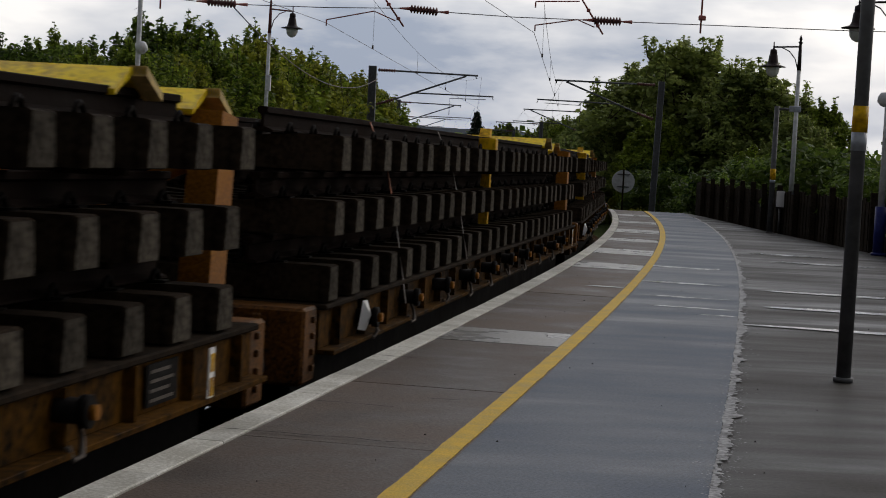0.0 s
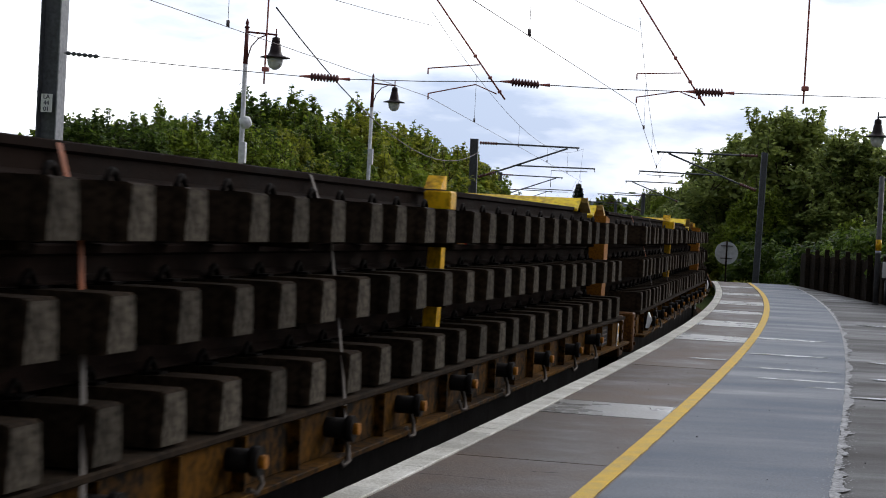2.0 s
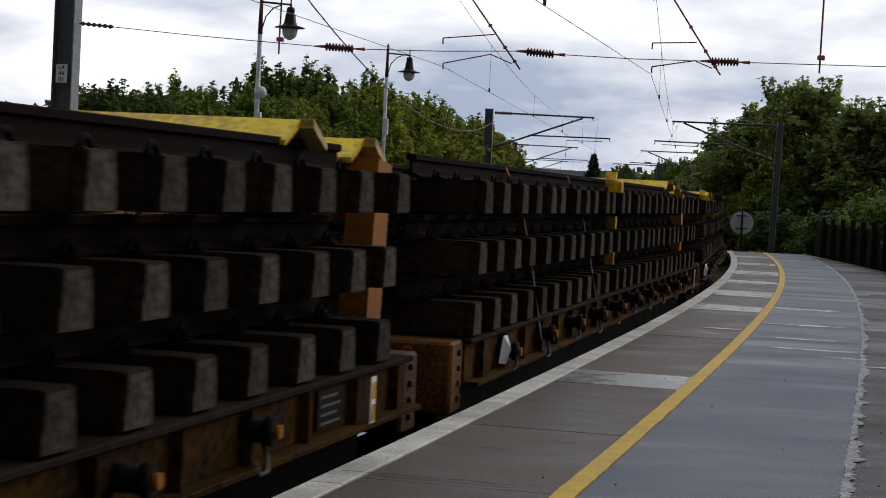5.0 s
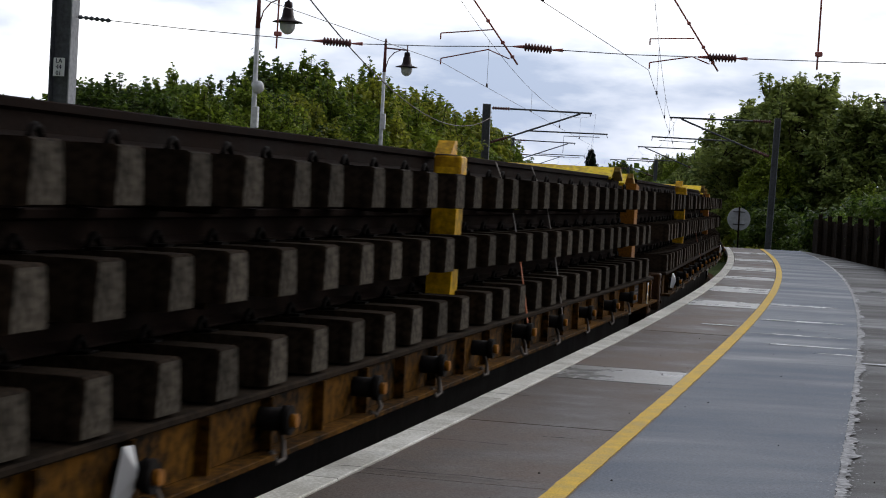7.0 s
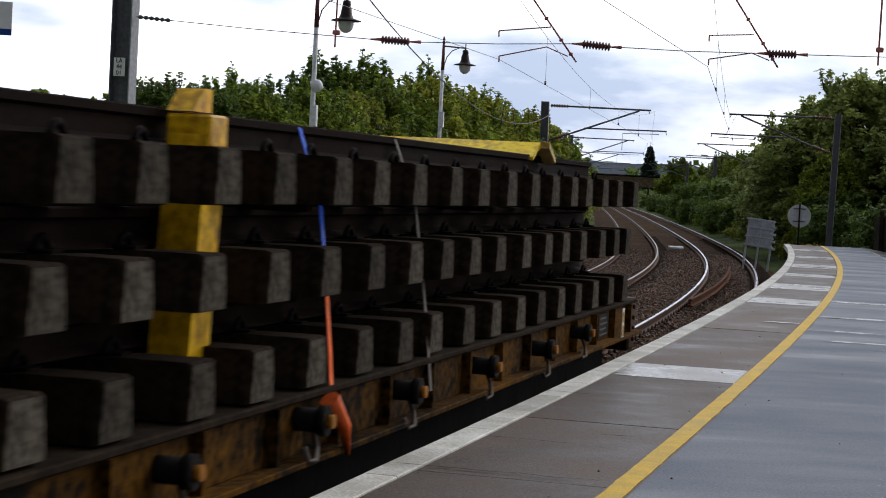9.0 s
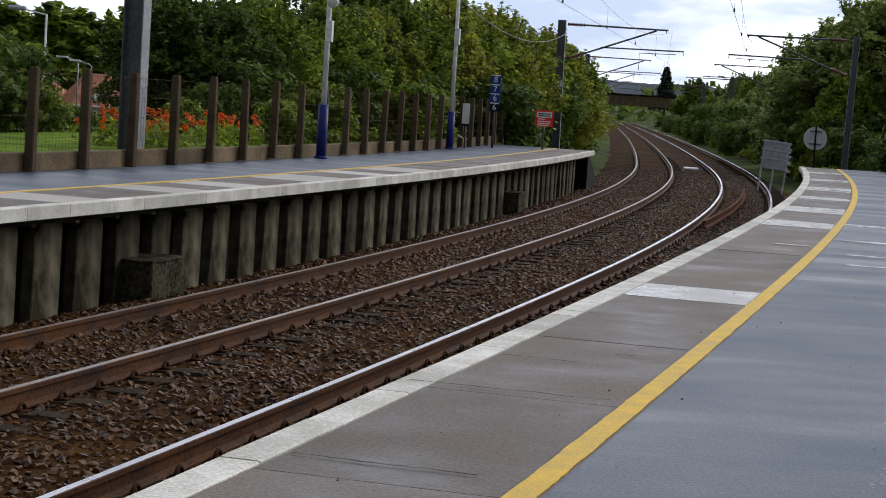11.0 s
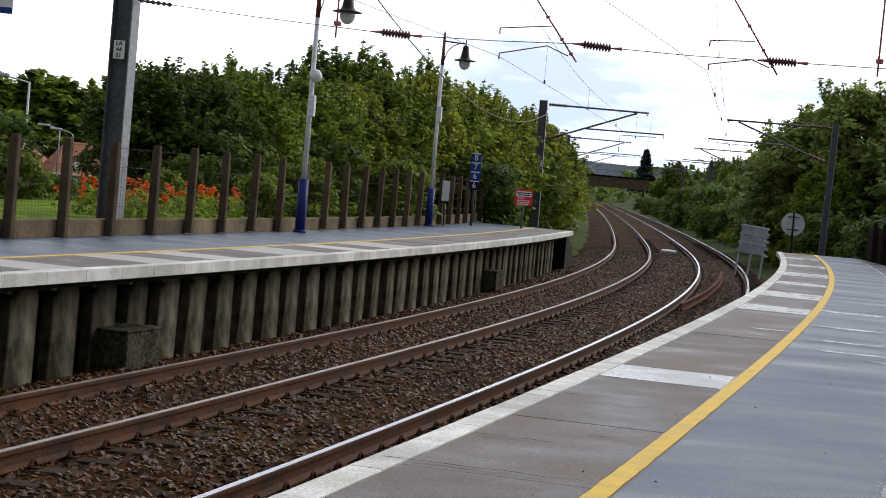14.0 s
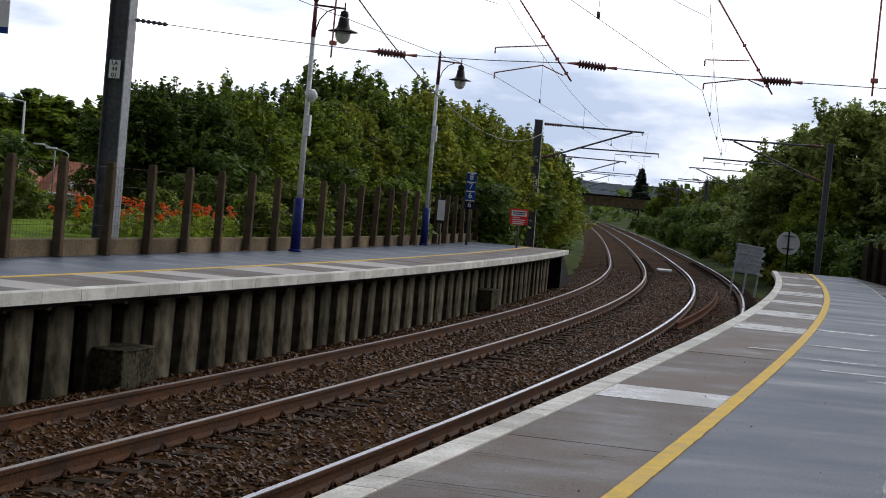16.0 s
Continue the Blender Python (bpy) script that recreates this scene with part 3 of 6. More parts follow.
        bm.faces.new([bm.verts.new(at(s + r * rng.uniform(0.7, 1.4) * math.sin(a), o + r * rng.uniform(0.8, 1.3) * math.cos(a), 0.006)) for a in (0, 1.2, 2.5, 3.8, 5.1)])
    bmesh.ops.recalc_face_normals(bm, faces=bm.faces[:])
    tagged(part("seam_grit", bm, M_SEAM, p, "pale grit along the asphalt's edge"), kind="stuff")
    # shallow wet patches lying across the platform; sky sheen put into their pale colour
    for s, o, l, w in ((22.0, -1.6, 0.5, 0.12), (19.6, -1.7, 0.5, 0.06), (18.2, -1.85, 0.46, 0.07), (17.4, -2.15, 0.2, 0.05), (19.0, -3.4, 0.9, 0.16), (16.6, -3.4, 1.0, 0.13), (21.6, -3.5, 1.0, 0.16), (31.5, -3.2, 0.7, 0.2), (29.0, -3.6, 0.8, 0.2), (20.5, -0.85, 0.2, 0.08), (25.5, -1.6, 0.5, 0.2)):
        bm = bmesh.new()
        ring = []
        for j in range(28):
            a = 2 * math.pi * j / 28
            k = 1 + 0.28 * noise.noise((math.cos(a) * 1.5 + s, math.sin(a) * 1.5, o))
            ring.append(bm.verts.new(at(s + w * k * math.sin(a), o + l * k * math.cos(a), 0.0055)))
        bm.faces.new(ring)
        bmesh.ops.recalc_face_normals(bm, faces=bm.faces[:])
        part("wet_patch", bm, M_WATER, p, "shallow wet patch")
    # dark cracks across the slabs
    for s, o0, o1 in ((9.6, -0.2, -0.62), (10.05, -0.72, -0.9), (8.42, -0.05, -1.0), (12.0, 0.0, -0.3), (6.4, -0.2, -0.9)):
        bm = bmesh.new()
        up, dn = [], []
        for j in range(19):
            o = o0 + (o1 - o0) * j / 18
            q = s + 0.03 * noise.noise((o * 5, s, 2)) + 0.012 * noise.noise((o * 30, s, 2))
            wd = 0.011 * (0.6 + 0.6 * noise.noise((o * 14, s, 9)))
            up.append(bm.verts.new(at(q + wd, o, 0.0065)))
            dn.append(bm.verts.new(at(q - wd, o, 0.0065)))
        for j in range(18):
            bm.faces.new([up[j], up[j + 1], dn[j + 1], dn[j]])
        part("crack", bm, M_CRACK, p, "dark crack")
    return p


near_platform()


def platform_grit():
    """Small bits of grit lying on the near platform, joined."""
    rng = random.Random(31)
    bm = bmesh.new()
    for i in range(110):
        s, o = 4.5 + 30 * rng.random() ** 1.8, rng.uniform(-4.0, -0.2)
        r = rng.uniform(0.0015, 0.005)
        p = at(s, o, 0.006)
        m = Matrix.Translation(p) @ Euler((0, 0, rng.uniform(0, 6.28))).to_matrix().to_4x4()
        quad_faces(bm, [m @ Vector(v) for v in ((-r * 1.5, -r, -0.004), (r, -r, -0.004), (r * 1.4, r, -0.004), (-r, r, -0.004), (0, 0, r))], [(0, 1, 4), (1, 2, 4), (2, 3, 4), (3, 0, 4)])
    tagged(new("platform_grit", mesh_of("platform_grit", bm, M_CRACK)), "scattered dark grit on the platform", "grit", kind="stuff")


platform_grit()


def far_platform():
    rng = random.Random(8)
    p = tagged(new("platform"), "opposite station platform on concrete trestles with white coping", "platform", kind="structure")
    end = FAR_END
    e = FAR_EDGE
    # near-black base: the shade in the gaps between trestles is in its colour
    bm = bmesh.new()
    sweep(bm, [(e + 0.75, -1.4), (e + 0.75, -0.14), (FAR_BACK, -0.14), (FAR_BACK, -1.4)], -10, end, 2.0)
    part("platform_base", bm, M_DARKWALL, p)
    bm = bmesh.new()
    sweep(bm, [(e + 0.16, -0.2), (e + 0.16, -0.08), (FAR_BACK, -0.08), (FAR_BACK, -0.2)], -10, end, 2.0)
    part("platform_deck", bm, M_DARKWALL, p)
    bm = bmesh.new()
    sweep(bm, [(e + 1.30, -0.09), (e + 1.30, 0.0), (FAR_BACK, 0.0), (FAR_BACK, -0.09)], -10, end, 1.0)
    part("asphalt_strip", bm, M_ASPHALT, p, "smooth wet blue-grey asphalt strip")
    bm = bmesh.new()
    sweep(bm, [(e + 1.20, -0.08), (e + 1.20, 0.004), (e + 1.30, 0.004), (e + 1.30, -0.08)], -10, end, 1.0)
    part("yellow_line", bm, M_LINE, p, "worn yellow painted safety line")
    s = -5.0
    while s < end - 0.1:
        l = min(0.95, end - s)
        slab("coping_stone", p, s + 0.005, s + l - 0.005, e, e + 0.16, -0.13, 0.003 + rng.uniform(0, 0.003), M_COPING)
        s += 0.95
    s = -5.0
    count = 0
    while s < end - 0.3:
        count += 1
        l = min(rng.choice((1.1, 1.5, 2.0)), end - s)
        slab("paving_slab", p, s + 0.006, s + l - 0.006, e + 0.166, e + 1.20, -0.1, rng.uniform(-0.003, 0.002), M_SLAB_PALE if count % 2 and s < 34 else M_SLAB)
        s += l
    bm = bmesh.new()
    ring = [(-0.33, -1.42), (0.3, -1.42), (0.3, -0.3), (0.27, -0.22), (-0.14, -0.22), (-0.31, -0.36)]
    A, B = [[bm.verts.new((x, y, z)) for y, z in ring] for x in (-0.07, 0.07)]
    for j in range(6):
        bm.faces.new([A[j], A[(j + 1) % 6], B[(j + 1) % 6], B[j]])
    bm.faces.new(A)
    bm.faces.new(B)
    bmesh.ops.recalc_face_normals(bm, faces=bm.faces[:])
    bmesh.ops.bevel(bm, geom=bm.edges[:], offset=0.012, segments=1, affect="EDGES")
    trestle = mesh_of("trestle_post", bm, M_WALL)
    bm = bmesh.new()
    box(bm, -0.3, 0.08, -0.055, 0.055, -0.235, -0.14, bev=0.008)
    beam_end = mesh_of("beam_end", bm, M_WALL)
    s = 9.0
    while s < end - 1.5:
        ob = part("trestle_post", trestle, None, p)
        ob.matrix_world = stand(s + 0.05, e + 0.5, 0) @ pose(0, 0, rng.uniform(-0.03, 0.0), rng.uniform(-1.2, 1.2), rng.uniform(-1, 1), rng.uniform(-3, 3))
        ob = part("beam_end", beam_end, None, p)
        ob.matrix_world = stand(s + 0.2, e + 0.26, 0)
        s += 1.02
    return p


far_platform()


# ---- the train: flat wagons, each with three stacked track panels ----
WAGON_PITCH = 19.91
PANEL_SLEEPERS = 26
SPACING = 0.703
SEAT = -0.985
LAYERS = ((0.357, -0.22), (0.767, -0.11), (1.184, 0.0))      # height, and lead over the top panel, fitted to the camera's rolling-shutter skew
HALF = (PANEL_SLEEPERS - 1) * SPACING / 2
LEAN = 0.11      # stanchion lean, fitted to the same rolling-shutter skew in the camera's view


def panel(z_sleeper, ahead, label):
    """A prefabricated length of track; its origin is the wagon's middle, at rail height."""
    t = thing("track_panel", Matrix(), label, "track panel", "track panels stacked on the wagons")
    rng = random.Random(int(z_sleeper * 100))
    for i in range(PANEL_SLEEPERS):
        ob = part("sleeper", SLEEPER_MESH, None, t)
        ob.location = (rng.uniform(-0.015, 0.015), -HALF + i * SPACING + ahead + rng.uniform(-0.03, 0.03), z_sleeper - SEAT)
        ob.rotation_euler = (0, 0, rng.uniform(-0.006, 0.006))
    for x in (-0.7525, 0.7525):
        bm = bmesh.new()
        L = HALF + 0.3
        A = [bm.verts.new((x + a, -L, b)) for a, b in RAIL_PROFILE]
        B = [bm.verts.new((x + a, L, b)) for a, b in RAIL_PROFILE]
        k = len(RAIL_PROFILE)
        for j in range(k):
            bm.faces.new([A[j], B[j], B[(j + 1) % k], A[(j + 1) % k]])
        bm.faces.new(A)
        bm.faces.new(B[::-1])
        bmesh.ops.recalc_face_normals(bm, faces=bm.faces[:])
        r = part("rail", bm, M_RAIL_RUST, t, "rusty steel rail")
        r.location = (0, ahead, z_sleeper - SEAT + 0.228 + 0.159)
    for y in (-7.0, -3.5, 0.0, 3.5, 7.0):
        bm = bmesh.new()
        box(bm, -1.1, 1.1, y - 0.05 + SPACING / 2 + ahead, y + 0.05 + SPACING / 2 + ahead, z_sleeper - SEAT - 0.038, z_sleeper - SEAT, bev=0.006)
        part("packing_batten", bm, M_TIMBER, t, "rough timber packing batten")
    return t


def hood_bm(half=0.82):
    """A folded steel lid like a small roof, lying across the wagon."""
    bm = bmesh.new()
    for side in (-1, 1):
        pts = [(0, 0.11), (side * 0.25, -0.01), (side * 0.25, -0.04), (0, 0.075)]
        ext = 0.07 if side > 0 else 0.0
        vs = [(x * (half + ext), y, z) for x in (-1, 1) for y, z in pts]
        quad_faces(bm, vs, [(0, 1, 5, 4), (1, 2, 6, 5), (2, 3, 7, 6), (3, 0, 4, 7), (0, 3, 2, 1), (4, 5, 6, 7)], 0)
        for x in (-1, 1):
            e = x * (half + ext)
            vs = [(e + x * 0.004, y, z) for y, z in ((0, 0.118), (side * 0.262, -0.01), (side * 0.262, -0.05), (0, 0.065))]
            inner = [(e - x * 0.09, y, z) for y, z in ((0, 0.116), (side * 0.26, -0.012), (side * 0.25, -0.052), (0, 0.063))]
            if side > 0:
                quad_faces(bm, vs + inner, [(0, 1, 2, 3), (4, 5, 1, 0), (5, 6, 2, 1), (6, 7, 3, 2), (7, 4, 0, 3), (7, 6, 5, 4)], 1)
    bmesh.ops.recalc_face_normals(bm, faces=bm.faces[:])
    return bm


HOOD = mesh_of("lid", hood_bm(), M_LID, M_HATEND)


def post_bm(z0, z1, w):
    """A channel-shaped stanchion: web and two flanges, with a foot plate."""
    bm = bmesh.new()
    ring = [(-0.09, -w / 2), (0.09, -w / 2), (0.09, w / 2), (0.065, w / 2), (0.065, -w / 2 + 0.03), (-0.065, -w / 2 + 0.03), (-0.065, w / 2), (-0.09, w / 2)]
    lo, hi = [[bm.verts.new((x, y, z)) for x, y in ring] for z in (z0, z1)]
    for j in range(8):
        bm.faces.new([lo[j], lo[(j + 1) % 8], hi[(j + 1) % 8], hi[j]])
    bm.faces.new(lo[::-1])
    bm.faces.new(hi)
    return bm


def roller_bm():
    """A tensioning roller with its hook and hanging ring."""
    bm = bmesh.new()
    tube(bm, [(-0.06, 0, 0), (0.0, 0, 0), (0.12, 0, 0)], 0.055, 12)
    tube(bm, [(0.1, 0, 0), (0.14, 0, 0)], 0.07, 12)
    tube(bm, [(0.05, 0.05, 0.0), (0.09, 0.07, -0.09), (0.11, 0.06, -0.17), (0.09, 0.02, -0.2), (0.07, -0.02, -0.15)], 0.014, 6, mi=1)
    return bm


ROLLER = mesh_of("roller", roller_bm(), M_DARKSTEEL, M_WEB_GREY)


def roller_end_bm():
    bm = bmesh.new()
    tube(bm, [(0.0, 0, 0), (0.03, 0, 0)], 0.032, 12)
    return bm


ROLLER_END = mesh_of("roller_end", roller_end_bm(), M_ORANGE)


def strap(name, y, mat_hi, mat_lo, t, z0, lab):
    """A lashing strap from the top rail down to a roller."""
    hi = [(0.78, y, 1.565 + z0), (0.98, y - 0.2, 1.2 + z0), (1.1, y - 0.42, 0.85 + z0)]
    lo = [(1.1, y - 0.42, 0.85 + z0), (1.2, y - 0.6, 0.5 + z0), (1.29, y - 0.78, 0.17 + z0)]
    for pts, m in ((hi, mat_hi), (lo, mat_lo)):
        bm = bmesh.new()
        vv = []
        for p in pts:
            vv.append([bm.verts.new((p[0] + d, p[1] + e, p[2])) for d, e in ((0, -0.022), (0, 0.022), (0.005, 0.022), (0.005, -0.022))])
        for A, B in zip(vv, vv[1:]):
            for j in range(4):
                bm.faces.new([A[j], A[(j + 1) % 4], B[(j + 1) % 4], B[j]])
        part(name, bm, m, t, lab)


def side_letters(t, z0):
    """The wagon's code in white letters on its side beam."""
    data = bpy.data.curves.new("code_letters", "FONT")
    data.body = "YKA"
    data.size = 0.13
    data.extrude = 0.002
    tmp = bpy.data.objects.new("code_letters", data)
    me = bpy.data.meshes.new_from_object(tmp)
    bpy.data.objects.remove(tmp)
    me.materials.clear()
    me.materials.append(M_SIGNWHITE)
    ob = part("code_letters", me, None, t, "white painted code letters")
    ob.matrix_local = pose(1.219, -0.66, 0.12 + z0, 90, 0, 90)


def wagon(gap_at, last=False, out=0.0, letters=False):
    t = thing("flat_wagon", Matrix(), "rusty yellow flat wagon with end frame and lids" if not last else "rusty yellow flat wagon at the train's end, orange strap", "wagon", "wagons of the train")
    z0 = -SEAT
    rng = random.Random(4)
    bm = bmesh.new()
    box(bm, -1.26, 1.26, -9.2, 9.2, 0.31 + z0, 0.345 + z0, bev=0.008)
    part("deck", bm, M_TIMBER, t, "dirty brown deck edge")
    for y in (-7.0, -3.5, 0.0, 3.5, 7.0):
        bm = bmesh.new()
        box(bm, -1.1, 1.1, y - 0.06 + SPACING / 2, y + 0.06 + SPACING / 2, 0.345 + z0, 0.357 + z0, bev=0.004)
        part("bolster", bm, M_TIMBER, t)
    for x in (-1.2, 1.2):
        k = 1 if x > 0 else -1
        bm = bmesh.new()
        box(bm, x - 0.015, x + 0.015, -9.2, 9.2, 0.06 + z0, 0.31 + z0, bev=0.004)
        box(bm, x - 0.02 - 0.05 * (1 - k) / 1, x + 0.02 + 0.05 * (1 + k) / 1, -9.2, 9.2, 0.03 + z0, 0.06 + z0, bev=0.004)
        for i in range(22):
            y = -8.8 + i * 0.84
            box(bm, min(x, x + k * 0.07), max(x, x + k * 0.07), y - 0.012, y + 0.012, 0.06 + z0, 0.31 + z0)
            for dz in (0.13, 0.19, 0.25):
                box(bm, min(x, x + k * 0.03), max(x, x + k * 0.03), y + 0.1, y + 0.125, dz - 0.012 + z0, dz + 0.012 + z0, bev=0.004)
        part("sole_bar", bm, M_FRAME, t, "rusty yellow side beam with rivets")
        for i in range(10):
            y = -8.0 + i * 1.6 + rng.uniform(-0.12, 0.12)
            r = part("roller", ROLLER, None, t, "grimy lashing roller with a pale hook")
            r.matrix_local = pose(x + k * 0.03, y, 0.21 + z0 + rng.uniform(-0.03, 0.03), rng.uniform(-40, 40), 0, 0 if k > 0 else 180)
            e = part("roller_end", ROLLER_END, None, r)
            e.location = (0.14, 0, 0)
    # added plates that stop light and sight passing through under the wagon
    for x in (-0.98, 0.98):
        bm = bmesh.new()
        box(bm, x - 0.02, x + 0.02, -9.0, 9.0, -0.5 + z0, 0.32 + z0, bev=0.01)
        part("underframe_light_block", bm, M_DARKSTEEL, t)
    for y in (-9.55, 9.55):
        k = 1 if y > 0 else -1
        bm = bmesh.new()
        box(bm, -1.2, 1.2, min(y - k * 0.35, y), max(y - k * 0.35, y), -0.14 + z0, 0.34 + z0, bev=0.02)
        for x in (-0.9, -0.3, 0.3, 0.9):
            for dz in (-0.03, 0.12, 0.27):
                box(bm, x - 0.03, x + 0.03, min(y, y + k * 0.03), max(y, y + k * 0.03), dz - 0.03 + z0, dz + 0.03 + z0, bev=0.01)
        for dz in (-0.04, 0.06, 0.16, 0.26):
            box(bm, 1.2, 1.225, y - k * 0.2 - 0.02, y - k * 0.2 + 0.02, dz - 0.02 + z0, dz + 0.02 + z0, bev=0.006)
        part("headstock", bm, M_HEADSTOCK, t, "orange rusty end beam with bolts")
        for x in (-0.86, 0.86):
            bm = bmesh.new()
            tube(bm, [(x, y, 0.02 + z0), (x, y + k * 0.42, 0.02 + z0)], 0.075, 12)
            tube(bm, [(x, y + k * 0.42, 0.02 + z0), (x, y + k * 0.47, 0.02 + z0)], 0.21, 18)
            part("buffer", bm, M_DARKSTEEL, t, "dark round buffer")
    bm = bmesh.new()
    box(bm, 1.23, 1.236, 7.4, 7.85, 0.09 + z0, 0.29 + z0)
    part("data_panel", bm, M_DARKSTEEL, t, "black data panel with pale bars")
    for j in range(4):
        bm = bmesh.new()
        box(bm, 1.237, 1.24, 7.44, 7.78 - 0.06 * (j % 2), 0.11 + 0.045 * j + z0, 0.125 + 0.045 * j + z0)
        part("marking", bm, M_WEB_GREY, t)
    bm = bmesh.new()
    box(bm, 1.31, 1.316, 8.1, 8.19, 0.05 + z0, 0.31 + z0)
    part("warning_plate", bm, M_SIGNWHITE, t, "white plate with yellow warning marks")
    for a, b in ((0.07, 0.16), (0.19, 0.28)):
        bm = bmesh.new()
        box(bm, 1.317, 1.32, 8.115, 8.175, a + z0, b + z0)
        part("warning_mark", bm, M_YELLOW, t)
    if letters:
        side_letters(t, z0)
    # stanchions amid the load, one each side, with a cap
    gap = -HALF + gap_at * SPACING
    for x in (-0.93, 0.93):
        st = part("stanchion", post_bm(0.345 + z0, 1.47 + z0, 0.13 if gap_at > 12 else 0.22), M_YELLOW, t, "yellow steel stanchion amid the sleepers")
        st.location = (x, gap - LEAN * 2.4, 0)
        st.rotation_euler = (-LEAN, 0, 0)
        st.scale = (0.55, 1, 1) if gap_at > 12 else (1, 1, 1)
        bm = bmesh.new()
        box(bm, x - 0.1, x + 0.1, gap - 0.1, gap + 0.1, 1.41 + z0, 1.55 + z0, bev=0.012)
        quad_faces(bm, [(x - 0.1, gap + d, z + z0) for d, z in ((-0.1, 1.56), (0.1, 1.56), (0.1, 1.66), (0.02, 1.66))] + [(x + 0.02, gap + d, z + z0) for d, z in ((-0.1, 1.56), (0.1, 1.56), (0.1, 1.66), (0.02, 1.66))], [(0, 1, 2, 3), (4, 7, 6, 5), (0, 4, 5, 1), (1, 5, 6, 2), (2, 6, 7, 3), (3, 7, 4, 0)])
        part("stanchion_cap", bm, M_YELLOW, t)
    if not last:
        for x in (-0.87 - out * 0.5, 0.87 + out * 0.5):
            st = part("end_post", post_bm(0.345 + z0, 1.5 + z0, 0.31), M_ORANGE, t, "orange steel end post")
            st.location = (x, HALF + 0.66 + out - LEAN * 2.4, 0)
            st.rotation_euler = (-LEAN, 0, 0)
        bm = bmesh.new()
        tube(bm, [(-0.85, HALF + 0.66, 0.5 + z0), (0.85, HALF + 0.66, 1.25 + z0)], 0.05, 6)
        part("end_brace", bm, M_ORANGE, t)
        l = part("lid", HOOD, None, t, "folded yellow lid with cream end")
        l.location = (0, HALF + 0.66 + out * 0.6, 1.51 + z0)
    l = part("lid", HOOD, None, t, "folded yellow lid with cream end")
    l.location = (0, HALF - 0.6 if not last else HALF - 2.1, 1.565 + z0)
    if gap_at > 12:
        strap("strap", -2.2, M_WEB_GREY, M_WEB_GREY, t, z0, "grey lashing strap")
        strap("strap", -5.7, M_WEB_RUST, M_WEB_GREY, t, z0, "grey lashing strap, its top end faded orange")
    if gap_at < 12:
        strap("strap", 1.04, M_WEB_BLUE if last else M_WEB_GREY, M_WEB_ORANGE if last else M_WEB_RUST, t, z0, "bright lashing strap" if last else "faded lashing strap")
    if gap_at < 12:
        strap("strap", 2.75, M_WEB_GREY, M_WEB_GREY, t, z0, "grey lashing strap")
    if last:
        bm = bmesh.new()
        tube(bm, [(1.29, 0.2, 0.3 + z0), (1.34, 0.3, 0.16 + z0), (1.32, 0.42, 0.02 + z0)], 0.05, 8, r1=0.012)
        part("loose_strap_end", bm, M_WEB_ORANGE, t)
    # a pale rag tied at the leading end
    bm = bmesh.new()
    quad_faces(bm, [(1.27, -8.08, 0.3 + z0), (1.29, -8.03, 0.3 + z0), (1.31, -7.99, 0.16 + z0), (1.29, -8.06, 0.09 + z0), (1.25, -8.12, 0.1 + z0), (1.33, -8.06, 0.2 + z0)], [(0, 1, 5), (1, 2, 5), (2, 3, 5), (3, 4, 5), (4, 0, 5), (0, 4, 3, 2, 1)])
    part("rag", bm, M_SIGNWHITE, t, "white tied rag")
    for y in (-6.2, 6.2):
        bm = bmesh.new()
        box(bm, -1.0, -0.85, y - 1.35, y + 1.35, 0.38, 0.62, bev=0.03)
        box(bm, 0.85, 1.0, y - 1.35, y + 1.35, 0.38, 0.62, bev=0.03)
        box(bm, -0.9, 0.9, y - 0.2, y + 0.2, 0.4, 0.9, bev=0.03)
        bg = part("bogie", bm, M_DARKSTEEL, t, "dark greasy bogie")
        for w in (-0.95, 0.95):
            bm = bmesh.new()
            for x in (-0.75, 0.75):
                k = 1 if x > 0 else -1
                tube(bm, [(x - 0.065, y + w, 0.46), (x + 0.065, y + w, 0.46)], 0.46, 28)
                tube(bm, [(x - k * 0.06, y + w, 0.46), (x - k * 0.09, y + w, 0.46)], 0.49, 28)
            tube(bm, [(-1.0, y + w, 0.46), (1.0, y + w, 0.46)], 0.08, 10)
            part("wheelset", bm, M_DARKSTEEL, bg)
    return t

WAGON_A, WAGON_B = wagon(13.34), wagon(10.62)
FIRST_PANELS = [panel(z, a, "concrete-sleepered track panel with rusty rails, stacked on a wagon") for z, a in LAYERS]
TRAIN = [[WAGON_A, *FIRST_PANELS]]
for i in range(1, 11):
    body = WAGON_B if i == 2 else wagon(13.34, out=0.2, letters=i == 1) if i in (1, 4) else copy_thing(WAGON_B if i in (5, 9, 10) else WAGON_A, Matrix())
    TRAIN.append([body, *[copy_thing(o, Matrix()) for o in FIRST_PANELS]])
TRAIN.append([wagon(11.58, last=True), *[copy_thing(o, Matrix()) for o in FIRST_PANELS]])


# ---- overhead line: masts, cantilevers, the cross-span and the wires ----
def h_section(bm, w, d, z0, z1, lean=0.0, mi_web=0, mi_fl=0):
    """A rolled steel mast: two flanges and a web."""
    for x, k in ((-w / 2, mi_web), (w / 2 - 0.022, mi_fl)):
        box(bm, x, x + 0.022, -d / 2, d / 2, z0, z1, bev=0.003, mi=k)
    box(bm, -w / 2 + 0.022, w / 2 - 0.022, -0.012, 0.012, z0, z1, mi=mi_web)
    for v in bm.verts:
        v.co.x += lean * (v.co.z - z0)


